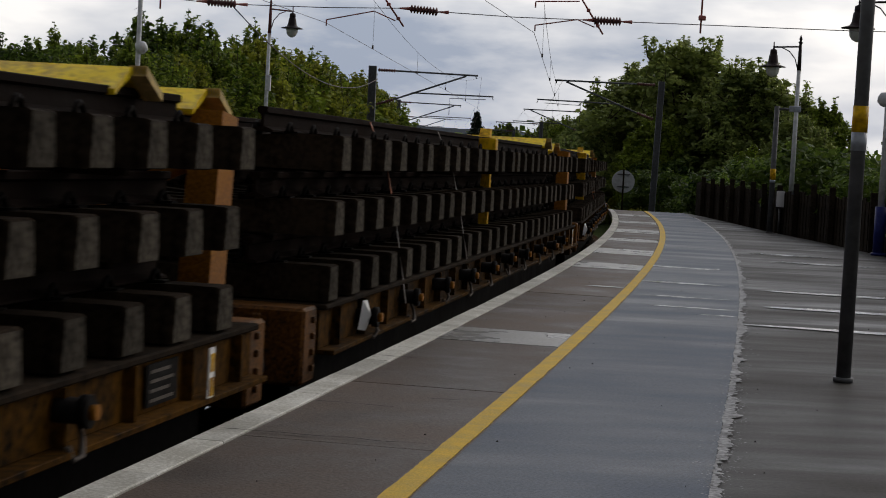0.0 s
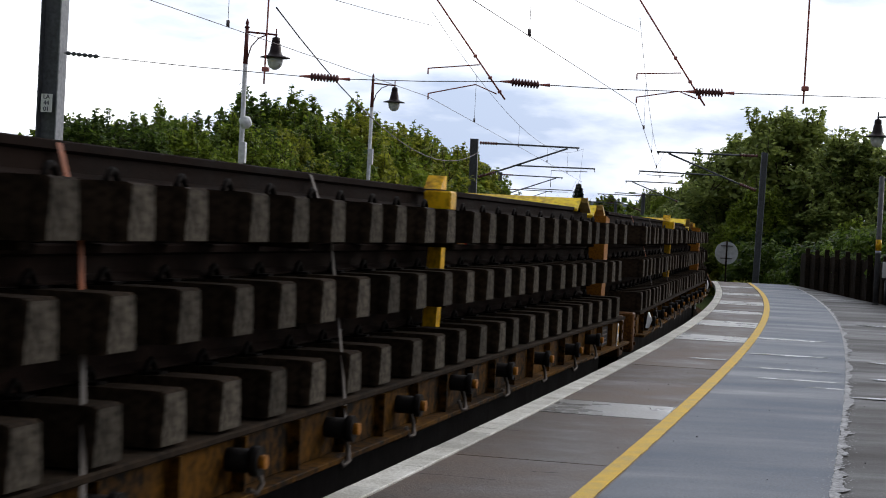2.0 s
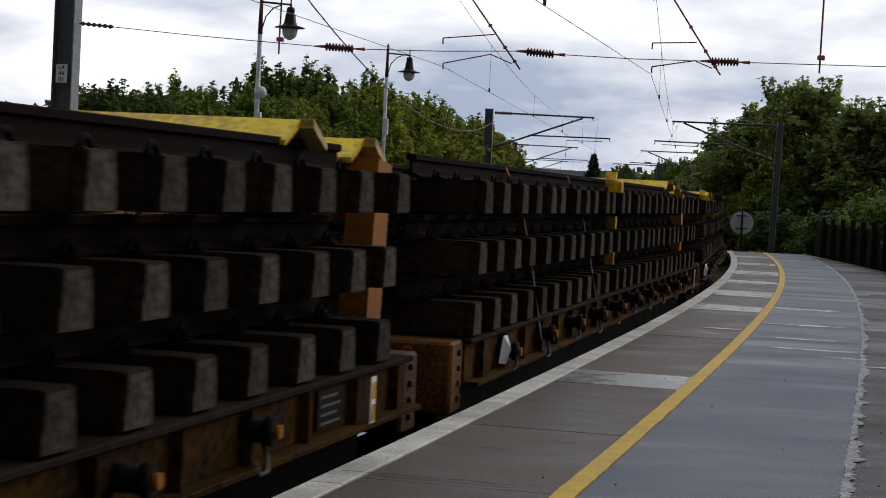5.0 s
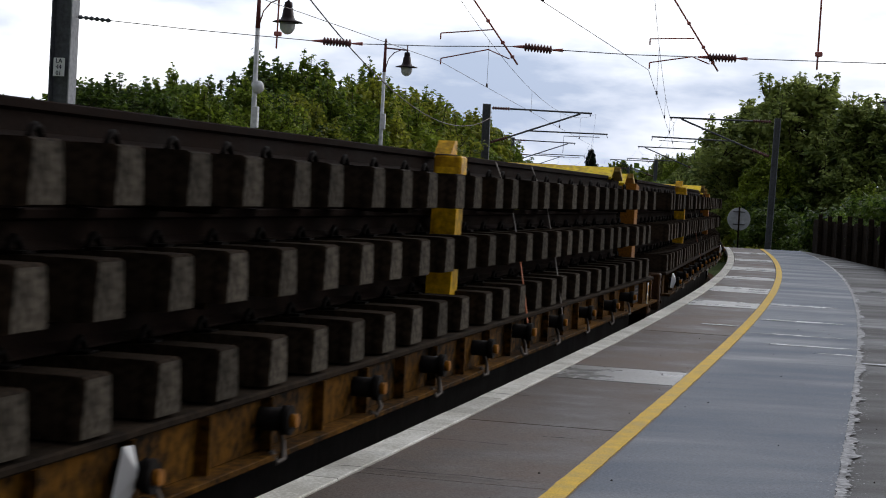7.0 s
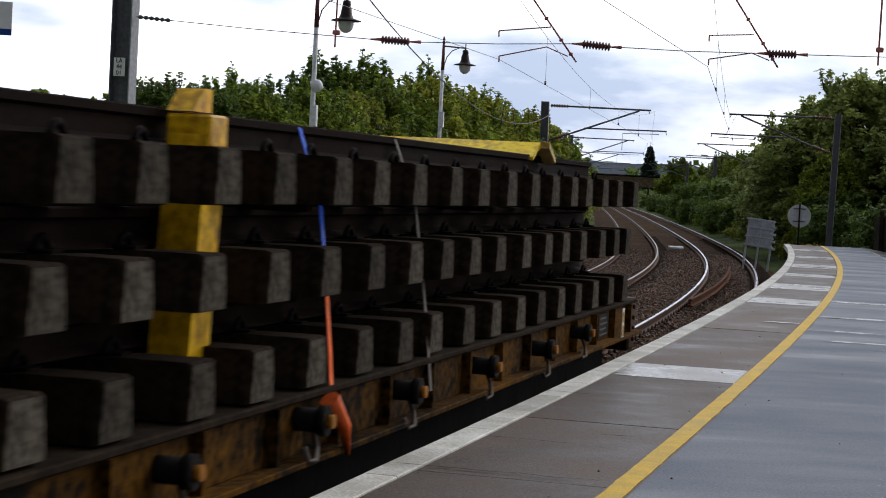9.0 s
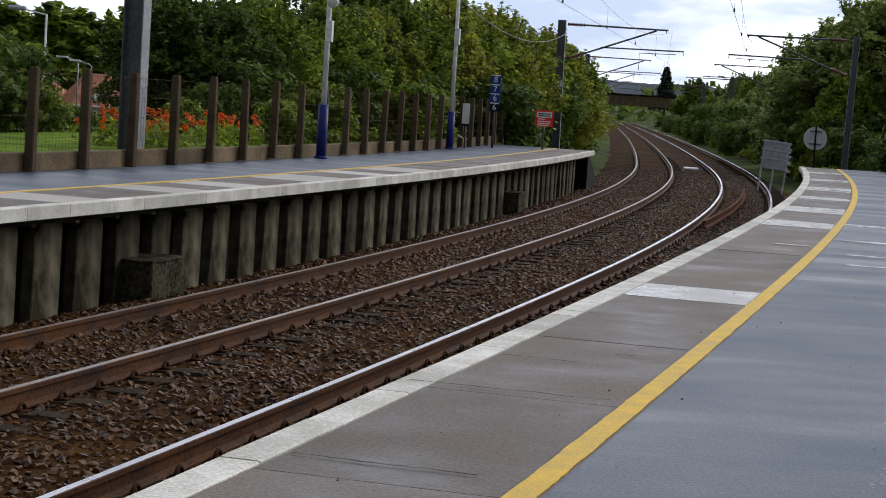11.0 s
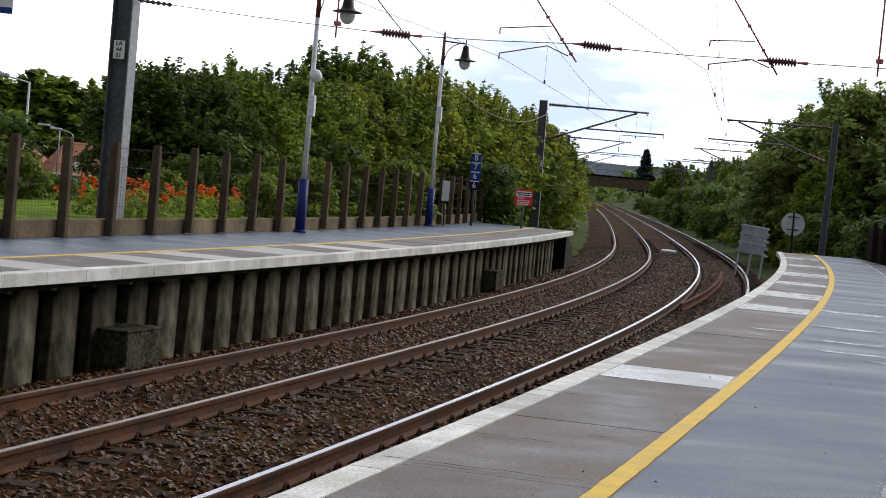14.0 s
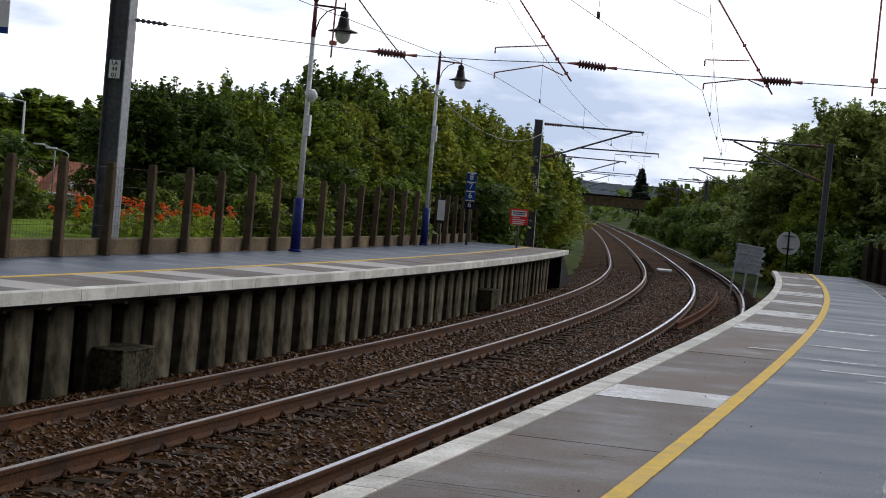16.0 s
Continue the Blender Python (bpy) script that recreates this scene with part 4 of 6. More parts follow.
def ribbed(bm, a, b, r, n=7, mi=0):
    """A ribbed insulator between two points: one turned body."""
    a, b = Vector(a), Vector(b)
    L = (b - a).length
    prof = [(r * 0.3, 0.0)]
    for i in range(n):
        z = L * (i + 0.5) / n
        w = L / n * 0.22
        prof += [(r * 0.42, z - 2 * w), (r, z - w * 0.6), (r * 0.95, z + w * 0.6), (r * 0.42, z + 2 * w)]
    prof.append((r * 0.3, L))
    m = Matrix.Translation(a) @ (b - a).to_track_quat("Z", "Y").to_matrix().to_4x4()
    lathe(bm, prof, 12, m, mi)


def text_on(body, size, m, mat, parent, name="lettering"):
    """Raised lettering from the built-in font, turned into a mesh."""
    cu = bpy.data.curves.new(name, "FONT")
    cu.body, cu.size, cu.extrude = body, size, 0.003
    cu.align_x, cu.align_y = "CENTER", "CENTER"
    tmp = bpy.data.objects.new(name, cu)
    scene.collection.objects.link(tmp)
    bpy.context.view_layer.update()
    me = bpy.data.meshes.new_from_object(tmp.evaluated_get(bpy.context.evaluated_depsgraph_get()))
    bpy.data.objects.remove(tmp)
    me.materials.clear()
    me.materials.append(mat)
    ob = new(name, me)
    ob.parent = parent
    ob.matrix_local = m
    return ob


def upright(x, y, z):
    return pose(x, y, z, 90, 0, 0)


def label_plate(parent, x, y, z, w, h, bars=3, face=-1, code=()):
    """A small white plate on a mast, with its code or with dark bars."""
    bm = bmesh.new()
    box(bm, x - w / 2, x + w / 2, min(y, y + face * 0.012), max(y, y + face * 0.012), z, z + h, bev=0.003)
    pl = part("number_plate", bm, M_SIGNWHITE, parent, "white plate with dark letters" if code else "white plate with dark bars")
    for i, word in enumerate(code):
        text_on(word, h * 0.33, upright(x, y + face * 0.018, z + h * (0.83 - 0.33 * i)), M_INK, pl)
    if code:
        return
    for i in range(bars):
        bm = bmesh.new()
        zz = z + h * (i + 0.28) / bars
        box(bm, x - w * 0.28, x + w * 0.28, y + face * 0.017 - 0.003, y + face * 0.017 + 0.003, zz, zz + h * 0.5 / bars)
        part("bar", bm, M_INK, pl)


def ole_mast(s, o, z0, height, width, side, label, cantilever=True, lean=0.0, plate=None, code=()):
    """A mast; side is +1 where the tracks lie towards its x axis."""
    t = thing("overhead_line_mast", stand(s, o, z0), label, "mast", "overhead line masts")
    bm = bmesh.new()
    # right flange paler than the left: light from that side put into colour
    h_section(bm, width, width * 0.9, 0, height, lean, 0, 1)
    part("column", bm, (M_MAST, M_MAST_EDGE), t, "grey steel column")
    bm = bmesh.new()
    box(bm, -width * 0.8, width * 0.8, -width * 0.8, width * 0.8, -0.6, 0.04, bev=0.02)
    part("foot", bm, M_LOWWALL, t, "concrete foot")
    if plate:
        label_plate(t, 0, -width * 0.46, plate, width * 0.55, width * 0.85, code=code)
    if cantilever:
        top = height - 0.15
        bm = bmesh.new()
        tube(bm, [(side * 0.85, 0, top), (side * 4.05, 0, top - 0.02)], 0.035, 8)
        tube(bm, [(side * 3.95, 0, top), (side * 4.0, 0, top - 0.14)], 0.02, 6)
        part("top_tube", bm, M_MAST, t)
        bm = bmesh.new()
        ribbed(bm, (side * 0.15, 0, top), (side * 0.85, 0, top), 0.07)
        part("insulator", bm, M_INSUL, t, "ribbed brown insulator")
        bm = bmesh.new()
        tube(bm, [(side * 0.8, 0, top - 1.12), (side * 3.6, 0, top - 0.06)], 0.035, 8)
        part("bracket_tube", bm, M_MAST, t)
        bm = bmesh.new()
        ribbed(bm, (side * 0.15, 0, top - 1.34), (side * 0.8, 0, top - 1.12), 0.07)
        part("insulator", bm, M_INSUL, t, "ribbed brown insulator")
        bm = bmesh.new()
        tube(bm, [(side * 1.5, 0, top - 0.82), (side * 4.7, 0, top - 0.8)], 0.028, 8)
        tube(bm, [(side * 4.65, 0, top - 0.8), (side * 4.7, 0, top - 0.95)], 0.015, 6)
        part("registration_tube", bm, M_MAST, t)
        bm = bmesh.new()
        tube(bm, [(side * 3.0, 0, top - 1.6), (side * 3.0, 0, top - 0.95), (side * 4.4, 0, top - 0.93)], 0.015, 6)
        part("steady_arm", bm, M_MAST, t)
    return t


ole_mast(28.0, 10.06, 0.1, 7.2, 0.34, 1, "grey steel overhead line mast behind the fence", cantilever=False, plate=2.64, code=("LA", "44", "01"))
ole_mast(74.0, 8.65, -0.5, 5.19, 0.31, 1, "dark steel overhead line mast with cantilever, by the trees", lean=-0.012, plate=2.6)
ole_mast(74.0, -2.45, -0.6, 5.29, 0.24, -1, "steel overhead line mast with cantilever beyond the platform", lean=0.02)
for k, s in enumerate((122.0, 168.0, 214.0)):
    ole_mast(s, 8.9, -0.8, 5.6, 0.31, 1, "distant steel overhead line mast with cantilever")
    ole_mast(s, -3.2, -0.8, 5.6, 0.31, -1, "distant steel overhead line mast with cantilever")


def cross_span():
    """The span across the tracks: wire, insulators, hanging tubes and steady arms."""
    t = thing("cross_span", stand(28.0, 0), "insulated wire span across the tracks with hanging registration tubes", "overhead line")
    def p(o, z):
        return (-o, 0, z)
    runs = [((9.88, 3.69), (6.03, 3.46)), ((5.23, 3.44), (2.9, 3.49)), ((2.15, 3.46), (0.15, 3.44)), ((-0.58, 3.44), (-6.5, 3.5))]
    for a, b in runs:
        bm = bmesh.new()
        tube(bm, [p(*a), p((a[0] + b[0]) / 2, (a[1] + b[1]) / 2 - 0.015), p(*b)], 0.007, 6)
        part("wire", bm, M_WIRE, t)
    for a, b in (((6.03, 3.46), (5.23, 3.44)), ((2.9, 3.49), (2.15, 3.46)), ((0.15, 3.44), (-0.58, 3.44))):
        m0 = (a[0] + (b[0] - a[0]) * 0.22, a[1])
        m1 = (a[0] + (b[0] - a[0]) * 0.78, b[1])
        bm = bmesh.new()
        ribbed(bm, p(*m0), p(*m1), 0.065, 9)
        part("insulator", bm, M_INSUL, t, "ribbed brown insulator")
        for u, v in ((a, m0), (m1, b)):
            bm = bmesh.new()
            tube(bm, [p(*u), p(*v)], 0.012, 6, r1=0.03)
            part("end_fitting", bm, M_REDSTEEL, t)
    bm = bmesh.new()
    ribbed(bm, p(9.85, 3.69), p(9.3, 3.65), 0.035, 6)
    part("turnbuckle", bm, M_MAST, t)
    for a, b in (((4.55, 5.5), (2.82, 3.22)), ((1.5, 5.7), (-0.16, 3.24))):
        bm = bmesh.new()
        tube(bm, [p(*a), p(*b)], 0.013, 8)
        part("registration_tube", bm, M_REDSTEEL, t, "rust-red hanging tube")
        for k in (0.72, 0.86, 0.95):
            q = (a[0] + (b[0] - a[0]) * k, a[1] + (b[1] - a[1]) * k)
            bm = bmesh.new()
            box(bm, -q[0] - 0.026, -q[0] + 0.026, -0.03, 0.03, q[1] - 0.024, q[1] + 0.024, bev=0.006)
            part("clamp", bm, M_REDSTEEL, t)
    for o, top in ((6.57, 5.6), (-1.6, 5.8)):
        bm = bmesh.new()
        tube(bm, [p(o, top), p(o + 0.02, 3.32)], 0.014, 8)
        part("drop_tube", bm, M_REDSTEEL, t, "rust-red upright tube")
        bm = bmesh.new()
        box(bm, -o - 0.06, -o + 0.05, -0.04, 0.04, 3.51, 3.58, bev=0.012)
        part("clamp", bm, M_REDSTEEL, t)
    for arm in ([(4.02, 3.65), (3.23, 3.73)], [(4.0, 3.27), (3.28, 3.43), (2.95, 3.3)], [(0.86, 3.68), (0.21, 3.71)], [(0.85, 3.33), (0.23, 3.44), (-0.03, 3.34)]):
        bm = bmesh.new()
        tube(bm, [p(*q) for q in arm], 0.010, 6)
        e = arm[0]
        tube(bm, [p(*e), p(e[0], e[1] - 0.09)], 0.011, 6)
        part("steady_arm", bm, M_REDSTEEL, t)
    bm = bmesh.new()
    box(bm, -7.2, 2.2, -0.15, 0.15, 5.5, 5.8, bev=0.02)
    part("boom", bm, M_MAST, t, "steel boom above the tracks")
    for o, z in ((7.2, 5.5), (-2.2, 5.5)):
        bm = bmesh.new()
        if o > 0:
            box(bm, -10.06, -7.2, -0.1, 0.1, 5.52, 5.72, bev=0.02)
        else:
            box(bm, 2.2, 6.6, -0.1, 0.1, 5.52, 5.72, bev=0.02)
        part("boom_end", bm, M_MAST, t)
    bm = bmesh.new()
    h_section(bm, 0.3, 0.27, -0.3, 5.8)
    c = part("column", bm, M_MAST, t, "grey steel column")
    c.location = (6.5, 0, 0)


cross_span()


def overhead_wire(name_o, label):
    """A contact wire under its sagging messenger, with droppers, over one track."""
    t = tagged(new("overhead_wire"), label, "overhead wire")
    pts = [(-60, name_o), (-16, name_o - 0.35), (28, name_o), (74, name_o + 0.45), (122, name_o), (168, name_o + 0.4), (214, name_o), (260, name_o + 0.3)]
    for (s0, o0), (s1, o1) in zip(pts, pts[1:]):
        n = 14
        lo, hi = [], []
        for i in range(n + 1):
            k = i / n
            s, o = s0 + (s1 - s0) * k, o0 + (o1 - o0) * k
            chord = at(s0, o0).lerp(at(s1, o1), k)
            lo.append(Vector((chord.x, chord.y, 3.22)))
            hi.append(Vector((chord.x, chord.y, 4.5 - 0.85 * (1 - (2 * k - 1) ** 2) if s0 > 27 else 4.3 - 0.7 * (1 - (2 * k - 1) ** 2))))
        for q, nm in ((lo, "contact_wire"), (hi, "messenger_wire")):
            bm = bmesh.new()
            tube(bm, q, 0.0042, 5)
            part(nm, bm, M_WIRE, t)
        for i in range(2, n, 3):
            bm = bmesh.new()
            tube(bm, [lo[i], hi[i]], 0.003, 4)
            tube(bm, [lo[i] + Vector((0, 0, 0.0)), lo[i] + Vector((0, 0, 0.07))], 0.018, 6)
            part("dropper", bm, M_WIRE, t)


overhead_wire(0.86, "contact and messenger wires hung over the near track")
overhead_wire(4.0, "contact and messenger wires hung over the far track")


def feeder():
    bm = bmesh.new()
    a, b = at(28, 6.45, 4.5), at(74, 8.5, 4.2)
    q = []
    for i in range(21):
        k = i / 20
        p = a.lerp(b, k)
        p.z -= 1.15 * (1 - (2 * k - 1) ** 2)
        q.append(p)
    tube(bm, q, 0.012, 6)
    tagged(new("feeder_cable", mesh_of("feeder_cable", bm, M_WIRE)), "dark sagging feeder cable tied to a mast", "cable")


feeder()


# ---- lamps, poles and signs on the platforms ----
def lantern(parent, x, z):
    """A hanging station lantern: cap, flared shade and milky bowl."""
    bm = bmesh.new()
    lathe(bm, [(0.012, 0.52), (0.03, 0.5), (0.075, 0.48), (0.085, 0.4), (0.075, 0.38), (0.095, 0.36), (0.12, 0.2), (0.15, 0.14), (0.29, 0.1), (0.3, 0.085), (0.15, 0.08)], 20, Matrix.Translation((x, 0, z)))
    sh = part("lantern", bm, M_LANTERN, parent, "dark flared lantern")
    bm = bmesh.new()
    lathe(bm, [(0.15, 0.085), (0.155, 0.03), (0.14, -0.05), (0.1, -0.11), (0.04, -0.145), (0.008, -0.15)], 20, Matrix.Translation((x, 0, z)))
    part("bowl", bm, M_BOWL, sh, "milky glass bowl")


def lamp_post(s, o, height, side, label, speaker=0.0, box_at=0.0, blue=1.06):
    t = thing("platform_lamp", stand(s, o), label, "platform lamp", "platform lamps")
    bm = bmesh.new()
    tube(bm, [(0, 0, 0), (0, 0, blue)], 0.1, 16)
    tube(bm, [(0, 0, 0), (0, 0, 0.05)], 0.13, 16)
    part("blue_base", bm, M_POSTBLUE, t, "dark blue post base")
    bm = bmesh.new()
    tube(bm, [(0, 0, blue), (0, 0, height * 0.86)], 0.06, 12, r1=0.045)
    part("post", bm, M_POSTWHITE, t, "white painted post")
    bm = bmesh.new()
    tube(bm, [(0, 0, height * 0.86), (0, 0, height)], 0.05, 12, r1=0.035)
    lathe(bm, [(0.03, 0), (0.055, 0.03), (0.02, 0.07), (0.04, 0.11), (0.008, 0.2)], 10, Matrix.Translation((0, 0, height)))
    tube(bm, [(0, 0, height - 0.06), (side * 0.62, 0, height - 0.1)], 0.02, 8)
    tube(bm, [(side * 0.03, 0, height - 0.6), (side * 0.1, 0, height - 0.35), (side * 0.24, 0, height - 0.18), (side * 0.42, 0, height - 0.1)], 0.013, 6)
    tube(bm, [(side * 0.6, 0, height + 0.02), (side * 0.6, 0, height - 0.14)], 0.015, 6)
    part("bracket", bm, M_POSTRED if side > 0 else M_LANTERN, t, "dark red scrolled bracket")
    lantern(t, side * 0.6, height - 0.64)
    if speaker:
        bm = bmesh.new()
        lathe(bm, [(0.05, -0.14), (0.12, -0.13), (0.13, -0.02), (0.09, 0.06), (0.03, 0.08)], 14, pose(side * 0.1, 0, speaker, 0, 70 * side, 0))
        part("loudspeaker", bm, M_POSTWHITE, t, "round white loudspeaker")
    if box_at:
        bm = bmesh.new()
        box(bm, -0.03, 0.1, -0.08, 0.06, box_at, box_at + 0.42, bev=0.01)
        part("control_box", bm, M_POSTWHITE, t)
    return t


lamp_post(36.0, 9.25, 4.95, 1, "white lamp post, blue base, dark lantern and loudspeaker", 3.12, 2.3, 1.06)
lamp_post(50.0, 9.37, 5.04, 1, "white lamp post, blue base, hanging dark lantern", 0, 2.8, 1.0)
lamp_post(44.2, -4.08, 4.35, -1, "white lamp post by the dark hedge, blue base", 0, 0, 0.86)
lamp_post(33.8, -4.9, 4.5, -1, "white lamp post with loudspeaker near the fence", 2.75, 2.05, 0.86)


def grey_pole(s, o, height, r, band, arm, label):
    t = thing("camera_pole", stand(s, o), label, "pole", "grey platform poles")
    bm = bmesh.new()
    tube(bm, [(0, 0, 0), (0, 0, height)], r, 18, r1=r * 0.92)
    part("pole", bm, M_GREYPOLE, t)
    bm = bmesh.new()
    tube(bm, [(0, 0, 0), (0, 0, 0.03)], r * 1.35, 18)
    part("collar", bm, M_GREYPOLE, t)
    bm = bmesh.new()
    tube(bm, [(0, 0, band[0]), (0, 0, band[1])], r * 1.06, 18)
    part("band", bm, M_YELLOW, t, "yellow band")
    bm = bmesh.new()
    tube(bm, [(0, 0, band[2]), (0, 0, band[0])], r * 1.05, 18)
    part("band", bm, M_GALV, t, "silver band")
    if arm:
        bm = bmesh.new()
        tube(bm, [(0, 0, height - 0.06), (arm, 0, height - 0.06)], 0.03, 8)
        part("arm", bm, M_GREYPOLE, t)
        bm = bmesh.new()
        box(bm, arm - 0.08, arm + 0.18, -0.05, 0.05, height - 0.12, height + 0.02, bev=0.015)
        part("camera_housing", bm, M_GALV, t)


grey_pole(12.5, -3.02, 4.6, 0.048, (1.62, 1.79, 1.5), 0.0, "grey steel pole with yellow and silver bands on the tarmac")
grey_pole(43.0, -3.55, 2.86, 0.062, (1.2, 1.45, 1.14), 0.35, "grey steel camera pole with a short arm and yellow band")


def plate(bm, w, h, x=0.0, z=0.0, y=0.0, d=0.02):
    box(bm, x - w / 2, x + w / 2, y - d / 2, y + d / 2, z - h / 2, z + h / 2, bev=0.004)


def sign_cars():
    t = thing("stop_marker", stand(55.0, 8.95), "stack of blue car-stop number plates on a grey post", "sign")
    bm = bmesh.new()
    tube(bm, [(0, 0.03, 0), (0, 0.03, 2.14)], 0.035, 10)
    part("post", bm, M_GREYPOLE, t)
    for i, ch in enumerate("8766"):
        z = 2.0 - i * 0.27
        bm = bmesh.new()
        plate(bm, 0.3, 0.265, 0, z)
        pl = part("number_plate", bm, M_SIGNBLUE if i < 3 else M_INK, t)
        text_on(ch, 0.24, upright(0, -0.014, z - 0.01), M_SIGNWHITE, pl)
        bm = bmesh.new()
        plate(bm, 0.26, 0.03, 0, z + 0.115, -0.012, 0.006)
        part("bar", bm, M_SIGNWHITE, pl)


sign_cars()


def red_sign():
    t = thing("warning_sign", stand(57.0, 7.68), "red warning sign with white panel at the platform end", "sign")
    bm = bmesh.new()
    tube(bm, [(0, 0.03, 0), (0, 0.03, 0.95)], 0.03, 10)
    part("post", bm, M_GREYPOLE, t)
    bm = bmesh.new()
    plate(bm, 0.54, 0.48, 0, 0.94)
    f = part("face", bm, M_SIGNRED, t)
    bm = bmesh.new()
    plate(bm, 0.46, 0.17, 0, 1.05, -0.012, 0.006)
    part("panel", bm, M_SIGNWHITE, f)
    for i, (w, z) in enumerate(((0.4, 1.08), (0.36, 1.02))):
        bm = bmesh.new()
        plate(bm, w, 0.028, 0, z, -0.016, 0.004)
        part("bar", bm, M_INK, f)
    for w, z, x in ((0.22, 0.92, -0.08), (0.4, 0.85, 0), (0.38, 0.79, 0), (0.34, 0.735, -0.02)):
        bm = bmesh.new()
        plate(bm, w, 0.03, x, z, -0.012, 0.004)
        part("bar", bm, M_SIGNWHITE, f)


red_sign()


def platform_number():
    t = thing("platform_sign", stand(21.7, 9.2, 0, 12), "white platform number sign with blue foot strip on a post", "sign")
    bm = bmesh.new()
    tube(bm, [(-0.32, 0.04, 0), (-0.32, 0.04, 3.6)], 0.04, 10)
    part("post", bm, M_POSTWHITE, t)
    bm = bmesh.new()
    plate(bm, 0.52, 0.42, 0, 3.1)
    f = part("face", bm, M_SIGNWHITE, t)
    bm = bmesh.new()
    plate(bm, 0.52, 0.08, 0, 2.93, -0.012, 0.006)
    part("strip", bm, M_SIGNBLUE, f)
    text_on("2", 0.36, upright(0.02, -0.014, 3.14), M_INK, f)
    bm = bmesh.new()
    plate(bm, 0.5, 0.3, -0.3, 2.66)
    part("lower_plate", bm, M_SIGNWHITE, t)


platform_number()


def notice(s, o, z, w, h, tilt, label):
    t = thing("notice_board", stand(s, o), label, "notice board", "small notice boards")
    bm = bmesh.new()
    tube(bm, [(0, 0.05, 0), (0, 0.05, z)], 0.025, 8)
    part("post", bm, M_GREYPOLE, t)
    bm = bmesh.new()
    plate(bm, w, h, 0, z + h / 2, 0, 0.04)
    part("frame", bm, M_LANTERN, t)
    bm = bmesh.new()
    plate(bm, w * 0.86, h * 0.86, 0, z + h * 0.53, -0.022, 0.006)
    part("poster", bm, M_SIGNWHITE, t, "white poster")


notice(52.0, 9.3, 0.62, 0.24, 0.66, 0, "small white notice board by the fence")
notice(43.6, -3.8, 0.55, 0.22, 0.42, 0, "small white notice board beside a lamp post")


def disc_sign():
    t = thing("disc_sign", stand(64.0, -0.68, -0.55), "round grey sign seen from behind on a post", "sign")
    bm = bmesh.new()
    tube(bm, [(0, -0.05, 0), (0, -0.05, 1.78)], 0.028, 10)
    part("post", bm, M_TIMBER, t, "brown post")
    bm = bmesh.new()
    tube(bm, [(0, 0.02, 1.36), (0, 0.045, 1.36)], 0.385, 36)
    d = part("disc", bm, M_DISC, t)
    for z in (1.18, 1.6):
        bm = bmesh.new()
        box(bm, -0.2, 0.2, -0.02, 0.02, z - 0.018, z + 0.018, bev=0.004)
        part("clamp_bar", bm, M_GREYPOLE, d)


disc_sign()


def end_gate():
    t = thing("barrier_panel", stand(66.5, 0.12, -0.62, -14) @ pose(0, 0, 0, 0, 5, 0), "galvanised ribbed barrier panel at the platform end", "barrier")
    bm = bmesh.new()
    box(bm, -0.9, 0.0, -0.012, 0.012, 0.2, 1.2, bev=0.004)
    part("sheet", bm, M_GALV, t)
    for z in (0.25, 0.56, 0.87, 1.16):
        bm = bmesh.new()
        box(bm, -0.96, 0.06, -0.035, 0.012, z - 0.03, z + 0.03, bev=0.008)
        part("rail", bm, M_GALV, t)
    for x in (-0.88, -0.45, -0.02):
        bm = bmesh.new()
        box(bm, x - 0.03, x + 0.03, -0.03, 0.03, -0.6, 1.2, bev=0.006)
        part("upright", bm, M_GALV, t)
    for i in range(4):
        bm = bmesh.new()
        box(bm, 0.06, 0.26, -0.9 + i * 0.1, -0.84 + i * 0.1, 0.95 - i * 0.25, 1.03 - i * 0.25, bev=0.01)
        part("ladder_rung", bm, M_GALV, t)


end_gate()


def platform_ramp(name_s, o0, o1, label):
    """A timber-fronted ramp that closes a platform's end."""
    bm = bmesh.new()
    a = [at(name_s, o, z) for o in (o0, o1) for z in (-0.02, -1.4)]
    b = [at(name_s + 5.0, o, z) for o in (o0, o1) for z in (-1.2, -1.4)]
    vs = a + b
    quad_faces(bm, vs, [(0, 2, 6, 4), (0, 4, 5, 1), (2, 3, 7, 6), (1, 5, 7, 3), (4, 6, 7, 5), (0, 1, 3, 2)])
    bmesh.ops.recalc_face_normals(bm, faces=bm.faces[:])
    tagged(new("platform_ramp", mesh_of("platform_ramp", bm, M_DARKWALL)), label, "ramp", kind="structure")


platform_ramp(FAR_END + 0.01, FAR_EDGE + 0.2, FAR_BACK, "dark ramp at the opposite platform's end")
platform_ramp(NEAR_END + 0.01, -0.3, -2.4, "dark ramp at the near platform's end")


